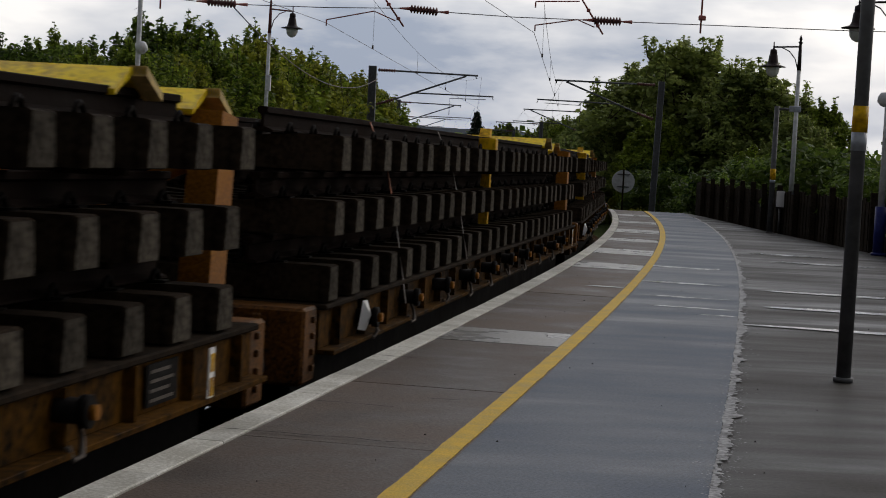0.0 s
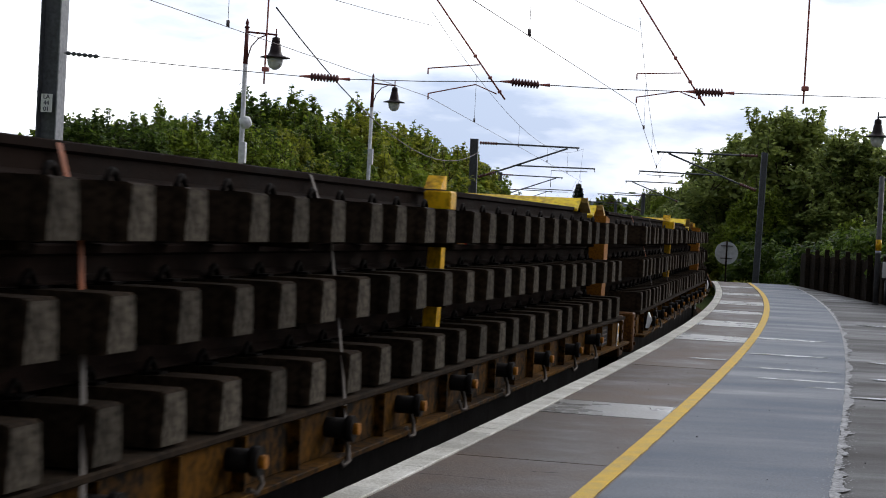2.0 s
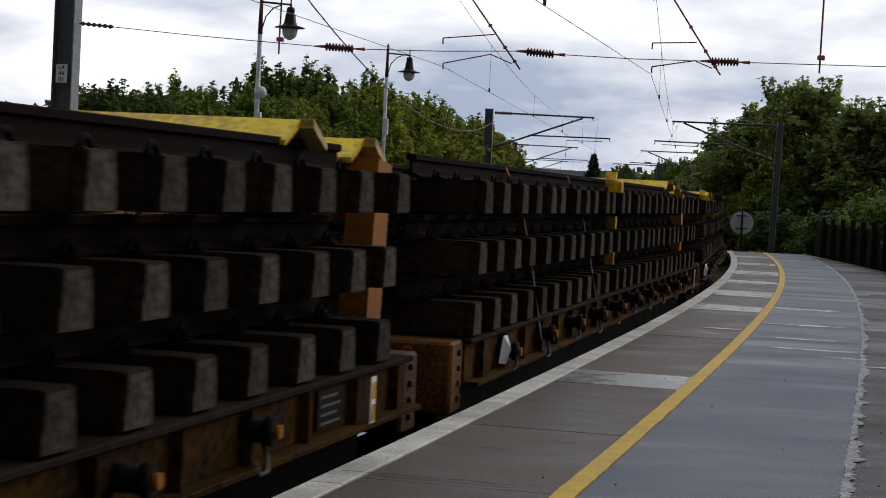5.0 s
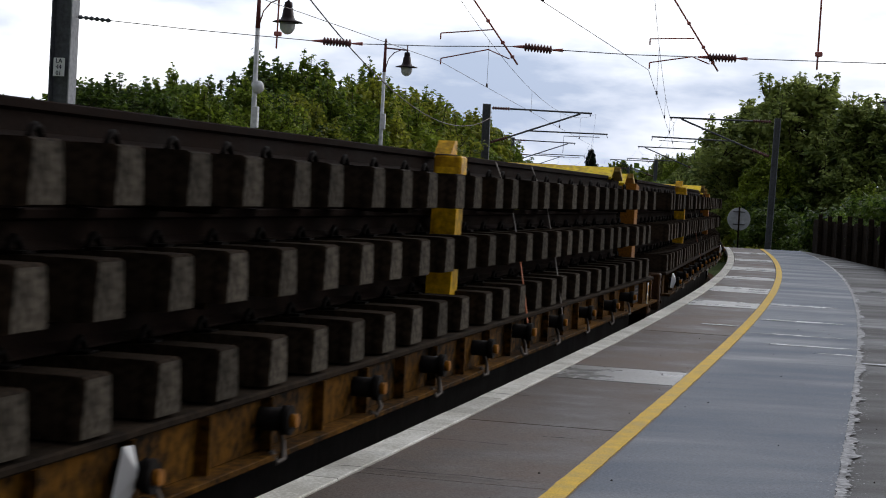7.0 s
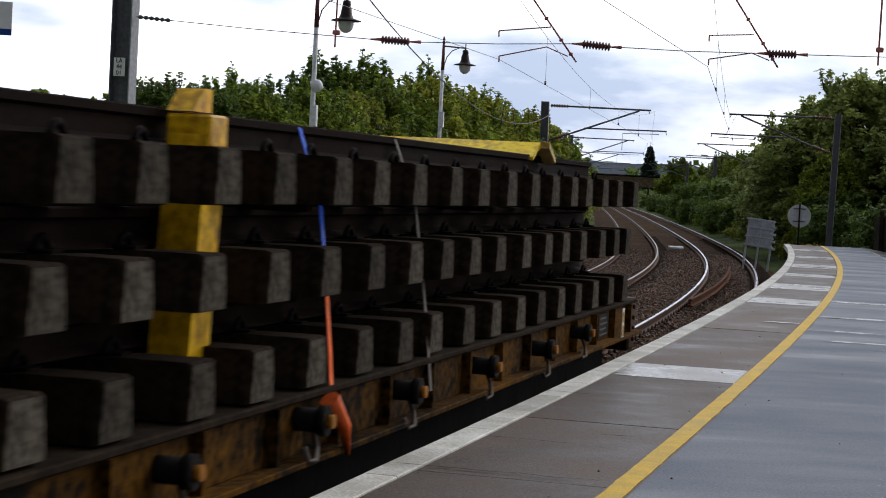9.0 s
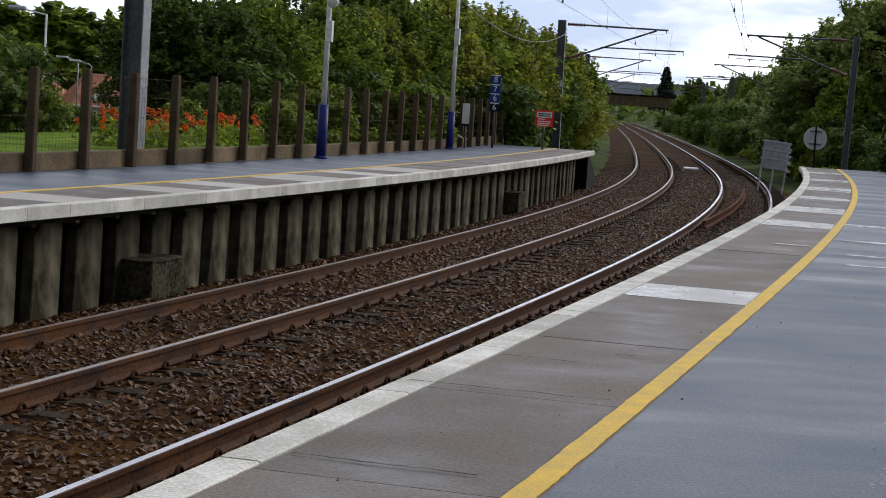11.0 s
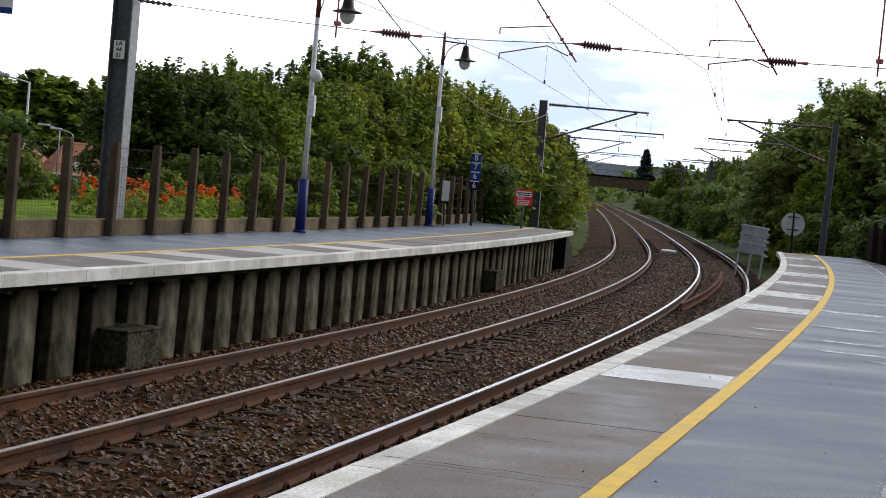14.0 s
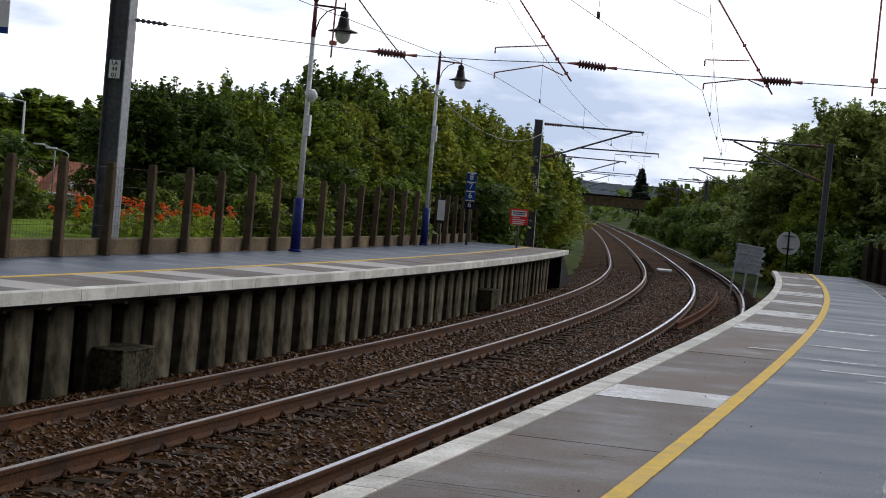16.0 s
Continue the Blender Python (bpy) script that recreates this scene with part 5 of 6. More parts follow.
# ---- fences ----
def far_fence():
    t = tagged(new("fence"), "brown post fence with dark net on a low wall", "fence")
    q = -4.3
    while q < 62:
        bm = bmesh.new()
        sweep(bm, [(FAR_BACK, -0.3), (FAR_BACK, 0.235), (FAR_BACK + 0.012, 0.25), (FAR_BACK + 0.13, 0.25), (FAR_BACK + 0.14, 0.24), (FAR_BACK + 0.14, -0.3)], q + 0.008, q + 1.712, 0.86)
        bmesh.ops.recalc_face_normals(bm, faces=bm.faces[:])
        part("wall_panel", bm, M_LOWWALL, t, "low brown concrete wall panel")
        q += 1.72
    bm = bmesh.new()
    sweep(bm, [(FAR_BACK + 0.02, -0.3), (FAR_BACK + 0.02, 0.2), (FAR_BACK + 0.12, 0.2), (FAR_BACK + 0.12, -0.3)], -5, 62, 2.0)
    bmesh.ops.recalc_face_normals(bm, faces=bm.faces[:])
    part("wall_core", bm, M_DARKWALL, t)
    bm = bmesh.new()
    tube(bm, [(0, 0, 0), (0, 0, 1.3), (0, 0, 1.4), (0, 0, 1.43)], 0.095, 4, r1=0.07)
    bmesh.ops.rotate(bm, verts=bm.verts[:], cent=(0, 0, 0), matrix=Matrix.Rotation(math.pi / 4, 3, "Z"))
    bmesh.ops.bevel(bm, geom=bm.edges[:], offset=0.014, segments=1, affect="EDGES")
    pm = mesh_of("post", bm, M_FENCE)
    rng = random.Random(2)
    s = 14.6
    while s < 66:
        ob = part("post", pm, None, t)
        ob.matrix_world = stand(s, FAR_BACK - 0.07, 0.0 if s < 61 else -0.3) @ pose(0, 0, rng.uniform(-0.02, 0.03), rng.uniform(-1, 1), rng.uniform(-1, 1), rng.uniform(-4, 4))
        s += 1.72
    for z in (0.45, 0.75, 1.05, 1.34):
        bm = bmesh.new()
        tube(bm, [at(14 + i * 2.0, FAR_BACK - 0.05, z) for i in range(27)], 0.003, 4)
        part("fence_wire", bm, M_MESH, t)
    bm = bmesh.new()
    for i in range(int((63 - 12) / 0.11)):
        s = 12 + i * 0.11
        p0, p1 = at(s, FAR_BACK + 0.2, 0.25), at(s, FAR_BACK + 0.2, 1.34)
        tube(bm, [p0, p1], 0.0016, 3, cap=False)
    tagged(part("netting", bm, M_MESH, t, "fine dark netting"), kind="stuff")


far_fence()


def near_fence():
    t = tagged(new("fence"), "dark brown post and board fence below the hedge", "fence")
    rng = random.Random(6)
    bm = bmesh.new()
    box(bm, -0.06, 0.06, -0.06, 0.06, -0.4, 1.12, bev=0.012)
    pm = mesh_of("post", bm, M_FENCE_DARK)
    bm = bmesh.new()
    box(bm, -0.015, 0.015, -0.13, 0.13, -0.4, 0.95, bev=0.005)
    bd = mesh_of("board", bm, M_FENCE_DARK)
    s = 18.0
    while s < 57:
        ob = part("post", pm, None, t)
        ob.matrix_world = stand(s, back(s) - 0.12) @ pose(0, 0, rng.uniform(-0.04, 0.04), 0, 0, 0)
        for j in range(6):
            q = s + 0.17 + j * 0.285
            ob = part("board", bd, None, t)
            ob.matrix_world = stand(q, back(q) - 0.2, 0, 5) @ pose(0, 0, rng.uniform(-0.05, 0.03), rng.uniform(-1, 1), 0, 0)
        s += 1.72


near_fence()


# ---- small things between the tracks ----
def cable_box(s, o, w, d, h, label):
    bm = bmesh.new()
    box(bm, -w / 2, w / 2, -d / 2, d / 2, -0.2, h, bev=0.015)
    t = thing("cable_cabinet", stand(s, o, -1.2), label, "cabinet", "dark boxes under the platform")
    part("body", bm, M_MOSSY, t)
    bm = bmesh.new()
    box(bm, -w / 2 - 0.005, w / 2 + 0.005, -d / 2 - 0.005, d / 2 + 0.005, h, h + 0.035, bev=0.01)
    part("lid", bm, M_MOSSY, t, "grimy concrete lid")


cable_box(20.6, 6.62, 0.55, 1.0, 0.42, "dark concrete cable cabinet against the platform front")
cable_box(43.5, 6.62, 0.5, 1.0, 0.45, "dark concrete cable cabinet against the platform front")


def track_panel_plate():
    t = thing("balise_plate", stand(87.0, 3.1, -1.12), "pale slotted plate lying between the tracks", "plate")
    for i in range(5):
        bm = bmesh.new()
        box(bm, -0.33, 0.33, -0.9 + i * 0.38, -0.62 + i * 0.38, 0, 0.07, bev=0.01)
        part("slat", bm, M_SIGNWHITE, t)
    bm = bmesh.new()
    box(bm, -0.28, 0.28, -0.92, 0.92, -0.06, 0.005)
    part("bearer", bm, M_GALV, t)


track_panel_plate()


def spare_rail():
    bm = bmesh.new()
    prof = [(a, b + 0.159) for a, b in RAIL_PROFILE]
    rows = []
    for i in range(25):
        s = 40.5 + 21 * i / 24
        o = float(np.interp(s, [40.5, 47.5, 54.0, 61.5], [1.95, 1.75, 1.62, 1.55]))
        rows.append([bm.verts.new(at(s, o + a, -1.06 + b)) for a, b in prof])
    for A, B in zip(rows, rows[1:]):
        for j in range(len(prof)):
            bm.faces.new([A[j], B[j], B[(j + 1) % len(prof)], A[(j + 1) % len(prof)]])
    bm.faces.new(rows[0])
    bm.faces.new(rows[-1][::-1])
    bmesh.ops.recalc_face_normals(bm, faces=bm.faces[:])
    tagged(new("spare_rail", mesh_of("spare_rail", bm, M_SPARE)), "rusty spare rail lying between the running rails", "rail")


spare_rail()


# ---- trees, hedges and the distance ----
def leaves_mesh(name, clumps, per, leaf, spread, mats, seed, squash=0.8):
    """A crown of many small leaves about clump centres; an uneven outline with gaps."""
    rng = np.random.default_rng(seed)
    c = np.repeat(np.array(clumps), per, axis=0)
    n = len(c)
    off = rng.normal(0, 1, (n, 3))
    off *= (spread * rng.random((n, 1)) ** 0.5) / (np.linalg.norm(off, axis=1, keepdims=True) + 1e-6)
    off[:, 2] *= squash
    pos = c + off
    # leaf faces turn up and outwards from the clump, with some scatter
    up = np.tile(np.array([[0.0, 0.0, 1.0]]), (n, 1))
    nrm = up * 0.9 + off / (spread + 1e-6) * 0.8 + rng.normal(0, 0.5, (n, 3))
    nrm /= np.linalg.norm(nrm, axis=1, keepdims=True)
    a = np.cross(nrm, rng.normal(0, 1, (n, 3)))
    a /= np.linalg.norm(a, axis=1, keepdims=True) + 1e-6
    b = np.cross(nrm, a)
    sz = leaf * rng.uniform(0.6, 1.35, (n, 1))
    v = np.stack([pos - a * sz, pos - b * sz * 0.62, pos + a * sz, pos + b * sz * 0.62], 1).reshape(-1, 3)
    me = bpy.data.meshes.new(name)
    me.vertices.add(len(v))
    me.vertices.foreach_set("co", v.ravel())
    me.loops.add(n * 4)
    me.loops.foreach_set("vertex_index", np.arange(n * 4, dtype=np.int32))
    me.polygons.add(n)
    me.polygons.foreach_set("loop_start", np.arange(0, n * 4, 4, dtype=np.int32))
    me.update()
    me.validate()
    for m in mats:
        me.materials.append(m)
    return me


def broad_tree(height, radius, seed, mat, low=0.25, lobes=40, per=14, leaf=0.1, label="", name="tree", at_m=None):
    """A trunk with limbs that carry billowing lobes of leaf clumps, and thin leafy sprigs at the top."""
    rng = random.Random(seed)
    t = thing(name, at_m or Matrix(), label, "tree", "trees round the station")
    bm = bmesh.new()
    lean = Vector((rng.uniform(-0.2, 0.2), rng.uniform(-0.2, 0.2), 0))
    tube(bm, [(0, 0, -0.3), lean * 0.3 + Vector((0, 0, height * 0.3)), lean * 0.7 + Vector((0, 0, height * 0.6)), lean + Vector((0, 0, height * 0.85))], 0.03 * height, 8, r1=0.008 * height)
    centres, sprigs = [], []
    for i in range(lobes):
        k = (i + rng.random()) / lobes
        a = i * 2.39996 + rng.uniform(-0.5, 0.5)
        z = height * (low + (0.84 - low) * k)
        prof = max(0.2, 1 - (max(0.0, k - 0.3) / 0.75) ** 2) * (0.8 + 0.2 * min(1.0, k / 0.25))
        lump = 1 + 0.35 * noise.noise((math.cos(a) * 1.4 + seed, math.sin(a) * 1.4, k * 3))
        out = radius * prof * lump * rng.uniform(0.5, 0.95)
        c = lean * k + Vector((out * math.cos(a), out * math.sin(a), z + height * rng.uniform(-0.04, 0.05)))
        size = radius * rng.uniform(0.2, 0.36) * (1.1 - 0.35 * k)
        base = lean * k + Vector((0, 0, height * (0.1 + 0.5 * k)))
        mid = base.lerp(c, 0.5) - Vector((0, 0, 0.03 * height))
        tube(bm, [base, mid, c], 0.009 * height, 5, r1=0.003 * height, cap=False)
        for j in range(24):
            d = Vector((rng.gauss(0, 1), rng.gauss(0, 1), rng.gauss(0.35, 0.8)))
            d.normalize()
            centres.append(c + Vector((d.x, d.y, d.z * 0.8)) * size * rng.uniform(0.55, 1.12))
        if k > 0.35 or rng.random() < 0.35:
            for b in range(3):
                e = c + Vector((rng.uniform(-0.8, 0.8) * size, rng.uniform(-0.8, 0.8) * size, size * 0.6))
                tip = e + Vector((rng.uniform(-0.3, 0.3) * size, rng.uniform(-0.3, 0.3) * size, min(height, 5.5) * rng.uniform(0.06, 0.18)))
                tube(bm, [c, e, tip], 0.004 * height, 4, r1=0.0015 * height, cap=False)
                for j in range(7):
                    sprigs.append(e.lerp(tip, j / 6.5))
    part("trunk", bm, M_BARK, t)
    part("crown", leaves_mesh("crown", centres, per, leaf, radius * 0.1, [mat], seed, 0.7), None, t)
    part("upper_foliage", leaves_mesh("upper_foliage", sprigs, 5, leaf * 0.95, radius * 0.06, [mat], seed + 1, 0.7), None, t)
    return t


def shrub(height, radius, seed, mat, label, name="shrub", per=60, leaf=0.09, at_m=None):
    rng = random.Random(seed)
    t = thing(name, at_m or Matrix(), label, "shrub", "shrubs and hedges")
    bm = bmesh.new()
    cs = []
    for i in range(34):
        a, k = rng.uniform(0, 6.28), rng.random()
        r = radius * math.sqrt(rng.uniform(0.05, 1)) * (1 - 0.45 * k * k)
        p = Vector((r * math.cos(a), r * math.sin(a), height * (0.08 + 0.86 * k)))
        cs.append(p)
        if i % 3 == 0:
            tube(bm, [(p.x * 0.2, p.y * 0.2, -0.1), (p.x * 0.6, p.y * 0.6, p.z * 0.6), p], 0.018, 4, r1=0.006, cap=False)
    part("stem", bm, M_BARK, t)
    part("foliage", leaves_mesh("foliage", cs, per, leaf, radius * 0.33, [mat], seed), None, t)
    return t


def ground_at(x, y):
    return ground_height(x, y)


def put(ob, s, o, size, spin, first, wide=1.0):
    p = at(s, o)
    m = pose(p.x, p.y, ground_at(p.x, p.y), 0, 0, spin)
    k = Matrix.Diagonal((size * wide, size * wide, size, 1))
    if first:
        ob.matrix_basis = m @ k
        return ob
    q = ob.scale
    return copy_thing(ob, m @ k @ Matrix.Diagonal((1 / q[0], 1 / q[1], 1 / q[2], 1)))


SYC_A = broad_tree(5.0, 2.2, 11, M_LEAF, 0.12, 52, 11, 0.085, "leafy green sycamore behind the platform fence")
SYC_B = broad_tree(5.0, 2.2, 23, M_LEAF_Y, 0.12, 52, 11, 0.085, "yellowing leafy sycamore behind the platform fence")
SYC_C = broad_tree(5.0, 2.2, 37, M_LEAF_D, 0.12, 52, 11, 0.085, "dark green young tree behind the platform fence")
belt = [
    (SYC_C, 43.5, 15.3, 0.68), (SYC_C, 45.5, 15.6, 0.70), (SYC_C, 44, 14.0, 0.66), (SYC_C, 47, 14.6, 0.7), (SYC_A, 46, 13.4, 0.68), (SYC_C, 49, 14.2, 0.74), (SYC_A, 50, 13.0, 0.76), (SYC_C, 53, 13.4, 0.78), (SYC_B, 54, 12.4, 0.76), (SYC_A, 57, 12.3, 0.84), (SYC_A, 60, 13.4, 0.9), (SYC_B, 62, 11.9, 0.86), (SYC_A, 66, 12.3, 0.98), (SYC_B, 68, 11.2, 0.9), (SYC_B, 71, 10.9, 0.94), (SYC_A, 76, 11.2, 1.0), (SYC_B, 79, 9.9, 0.92), (SYC_B, 84, 9.6, 0.92), (SYC_A, 90, 9.6, 0.94), (SYC_B, 97, 9.8, 0.92), (SYC_A, 106, 10.4, 0.95), (SYC_B, 116, 10.6, 0.95), (SYC_C, 128, 11.4, 1.0), (SYC_A, 142, 12, 1.05), (SYC_C, 160, 12, 1.1), (SYC_A, 180, 13, 1.1), (SYC_A, 36, 18.6, 0.36), (SYC_B, 34.0, 18.0, 0.42), (SYC_A, 55, 16.5, 0.84), (SYC_C, 62, 15.2, 0.95), 
]
used = set()
for n, (ob, s, o, k) in enumerate(belt):
    put(ob, s, o, k * (0.97 if s < 60 else 1.1), n * 67 % 360, ob.name not in used, 1.15)
    used.add(ob.name)

BIG = broad_tree(8.6, 3.3, 51, M_LEAF_PALE, 0.08, 80, 13, 0.12, "large leafy green tree beyond the near platform")
BIG_D = broad_tree(8.0, 3.0, 63, M_LEAF, 0.08, 76, 13, 0.12, "dark leafy tree beyond the near platform")
# trees from s 10 back stand out of view, added to cut the light
right = [(BIG, 88, -5.0, 0.92), (BIG, 90, -3.4, 0.8), (BIG, 103, -3.3, 0.68), (BIG, 84, -7.6, 0.78), (BIG_D, 84, -3.6, 0.56), (BIG, 96, -3.8, 0.6), (BIG_D, 82, -10.2, 0.6), (BIG, 78, -8.6, 0.5), (BIG, 104, -5.6, 0.66), (BIG, 106, -4.6, 0.62), (BIG_D, 118, -4.8, 0.62), (BIG, 132, -5.6, 0.62), (BIG_D, 150, -6.4, 0.66), (BIG, 172, -7.0, 0.72), (BIG_D, 196, -7.5, 0.8), (BIG, 222, -8, 0.8), (BIG_D, 74, -6.2, 0.45), (BIG, 92, -12, 0.6), (BIG_D, 70, -9.5, 0.42), (BIG_D, 60, -9.0, 0.36), (BIG, 52, -10.5, 0.33), (BIG_D, 44, -11.5, 0.3), (BIG_D, 34, -13, 0.3), (BIG_D, 22, -13, 0.5), (BIG, 10, -14, 0.6), (BIG_D, -4, -15, 0.7), (BIG, -20, -14, 0.8)]
for n, (ob, s, o, k) in enumerate(right):
    put(ob, s, o, k * (1.1 if n < 16 else 0.95), n * 83 % 360, ob.name not in used, 1.25 if n < 4 else 1.05)
    used.add(ob.name)

HEDGE = shrub(2.2, 1.5, 71, M_LEAF_D, "dark dense hedge bush behind the platform fence", "hedge_bush", 110, 0.1)
BUSH = shrub(1.3, 1.0, 77, M_LEAF, "low green bush beside the railway", "bush", 90, 0.08)
BUSH_Y = shrub(1.2, 0.9, 79, M_LEAF_Y, "yellow-green bush beside the railway", "bush", 90, 0.08)
low = [(HEDGE, s, back(min(s, 57)) - 1.5 - 0.5 * (n % 2), 0.8 + 0.12 * (n % 3)) for n, s in enumerate((22, 25, 28, 31, 34, 37, 40, 43, 46, 49, 52, 55, 58, 61, 64, 67, 70))]
low += [(BUSH, s, 10.7 + 0.6 * (n % 3), 0.7 + 0.15 * (n % 4)) for n, s in enumerate((38, 43, 47, 51, 55, 60, 65, 70, 76, 81, 87, 93, 100))]
low += [(HEDGE, 78 + 4.2 * n, -2.9 - 0.9 * (n % 3), 1.0 + 0.22 * (n % 4)) for n in range(34)]
low += [(HEDGE, 62 + 5.0 * n, 9.6 + 0.7 * (n % 3), 0.9 + 0.2 * (n % 4)) for n in range(30)]
low += [(BUSH_Y, s, -2.0 - 0.7 * (n % 3), 0.7 + 0.2 * (n % 2)) for n, s in enumerate((76, 79, 82, 86, 90, 94, 99, 104, 110, 117, 125))]
low += [(HEDGE if n % 3 else BUSH_Y, 122 + 6.5 * n, -1.9 - 0.5 * (n % 2), 0.75 + 0.15 * (n % 3)) for n in range(28)]
low += [(HEDGE, 34.5, 15.2, 0.75), (BUSH, 34, 14.6, 0.8), (BUSH, 36.5, 14.6, 0.4), (BUSH, 37.5, 14.2, 0.42), (HEDGE, 41, 13.2, 0.55), (BUSH, 39.2, 13.4, 0.6), (HEDGE, 33, 15.5, 0.9), (HEDGE, 43, 14.8, 0.8), (HEDGE, 43, 13.0, 0.8), (HEDGE, 48, 12.0, 0.85), (HEDGE, 55, 11.4, 0.85), (HEDGE, 61, 11.0, 0.9), (HEDGE, 67, 10.4, 0.9), (HEDGE, 74, 10.2, 0.9), (HEDGE, 72, -5.0, 0.9), (HEDGE, 78, -5.4, 1.0), (HEDGE, 88, -4.2, 1.0), (HEDGE, 100, -3.9, 1.0), (HEDGE, 112, -4, 1.0)]
for n, (ob, s, o, k) in enumerate(low):
    put(ob, s, o, k, n * 71 % 360, ob.name not in used)
    used.add(ob.name)


def conifer():
    t = thing("fir_tree", pose(34.9, 345.0, 1.4), "dark pointed fir tree in the distance", "tree")
    bm = bmesh.new()
    tube(bm, [(0, 0, -1), (0, 0, 8.6)], 0.2, 6, r1=0.03)
    part("trunk", bm, M_BARK, t)
    cs = []
    rng = random.Random(9)
    for i in range(26):
        z = 0.8 + 7.4 * i / 25
        r = 2.6 * (1 - i / 27)
        for j in range(7):
            a = rng.uniform(0, 6.28)
            for q in (0.35, 0.75, 1.0):
                cs.append((r * q * math.cos(a), r * q * math.sin(a), z - 0.25 * q))
    part("crown", leaves_mesh("crown", cs, 10, 0.2, 0.45, [M_LEAF_FIR], 9), None, t)


conifer()

FAR_A = broad_tree(9.0, 4.2, 91, M_LEAF, 0.05, 40, 10, 0.3, "distant green tree beyond the bridge")
used_far = False
for n, (x, y, k) in enumerate(((33, 280, 0.86), (38, 285, 0.75), (43, 270, 0.9), (50, 268, 1.1), (10, 345, 0.9), (2, 330, 1.0), (58, 290, 1.1), (-39, 178, 1.02), (-44, 177, 1.0), (-34, 180, 0.98), (-29, 184, 1.05), (-51, 185, 1.0), (-22, 187, 1.0), (-61, 187, 1.05))):
    m = pose(x, y, ground_at(x, y), 0, 0, n * 47)
    k *= 1.0 if n < 7 else 1.3
    w = k * (1.0 if n < 7 else 1.6)
    if not used_far:
        FAR_A.matrix_basis = m @ Matrix.Diagonal((w, w, k, 1))
        used_far = True
    else:
        q = FAR_A.scale[0]
        copy_thing(FAR_A, m @ Matrix.Diagonal((w / q, w / q, k / q, 1)))


def far_woods():
    """Woods on the horizon, all round: one mass of leaf clumps."""
    rng = random.Random(12)
    cs = []
    for i in range(900):
        a = rng.uniform(0, 2 * math.pi)
        d = rng.uniform(420, 520)
        x, y = d * math.sin(a), d * math.cos(a)
        hgt = 7 + 4 * noise.noise((math.sin(a) * 9, math.cos(a) * 9, 0))
        if abs(a) < 0.05 or a > 6.2:
            hgt *= 0.75
        for j in range(3):
            cs.append((x + rng.uniform(-4, 4), y + rng.uniform(-4, 4), ground_at(x, y) + rng.uniform(0, hgt)))
    tagged(new("far_woods", leaves_mesh("far_woods", cs, 9, 1.3, 4.0, [M_LEAF_D], 12)), "distant dark green woods along the horizon", "woods", kind="stuff")


far_woods()


def bridge():
    t = thing("road_bridge", pose(31.0, 329.0, 0, 0, 0, 4), "brown stone road bridge over the distant railway", "bridge")
    bm = bmesh.new()
    box(bm, -22, 26, -2.5, 2.5, 2.3, 4.0, bev=0.05)
    part("span", bm, M_LOWWALL, t)
    bm = bmesh.new()
    box(bm, -22, 26, -2.7, -2.45, 4.0, 4.3, bev=0.04)
    part("parapet", bm, M_DARKSTEEL, t)
    for x in (-9.5, 9.5):
        bm = bmesh.new()
        box(bm, x - 1.2, x + 1.2, -2.4, 2.4, -2, 2.3, bev=0.05)
        part("abutment", bm, M_WALL, t)


bridge()

M_ROOF = material("orange_roof_tiles", (0.33, 0.13, 0.075), 0.8, grain=6, patch=1.0, spread=0.3)
M_RENDER = material("cream_render_wall", (0.55, 0.5, 0.44), 0.85, grain=8, patch=0.6, spread=0.15)
M_GLASS = material("dark_window_glass", (0.03, 0.035, 0.04), 0.1, grain=4, spread=0.1, bump=0.0)


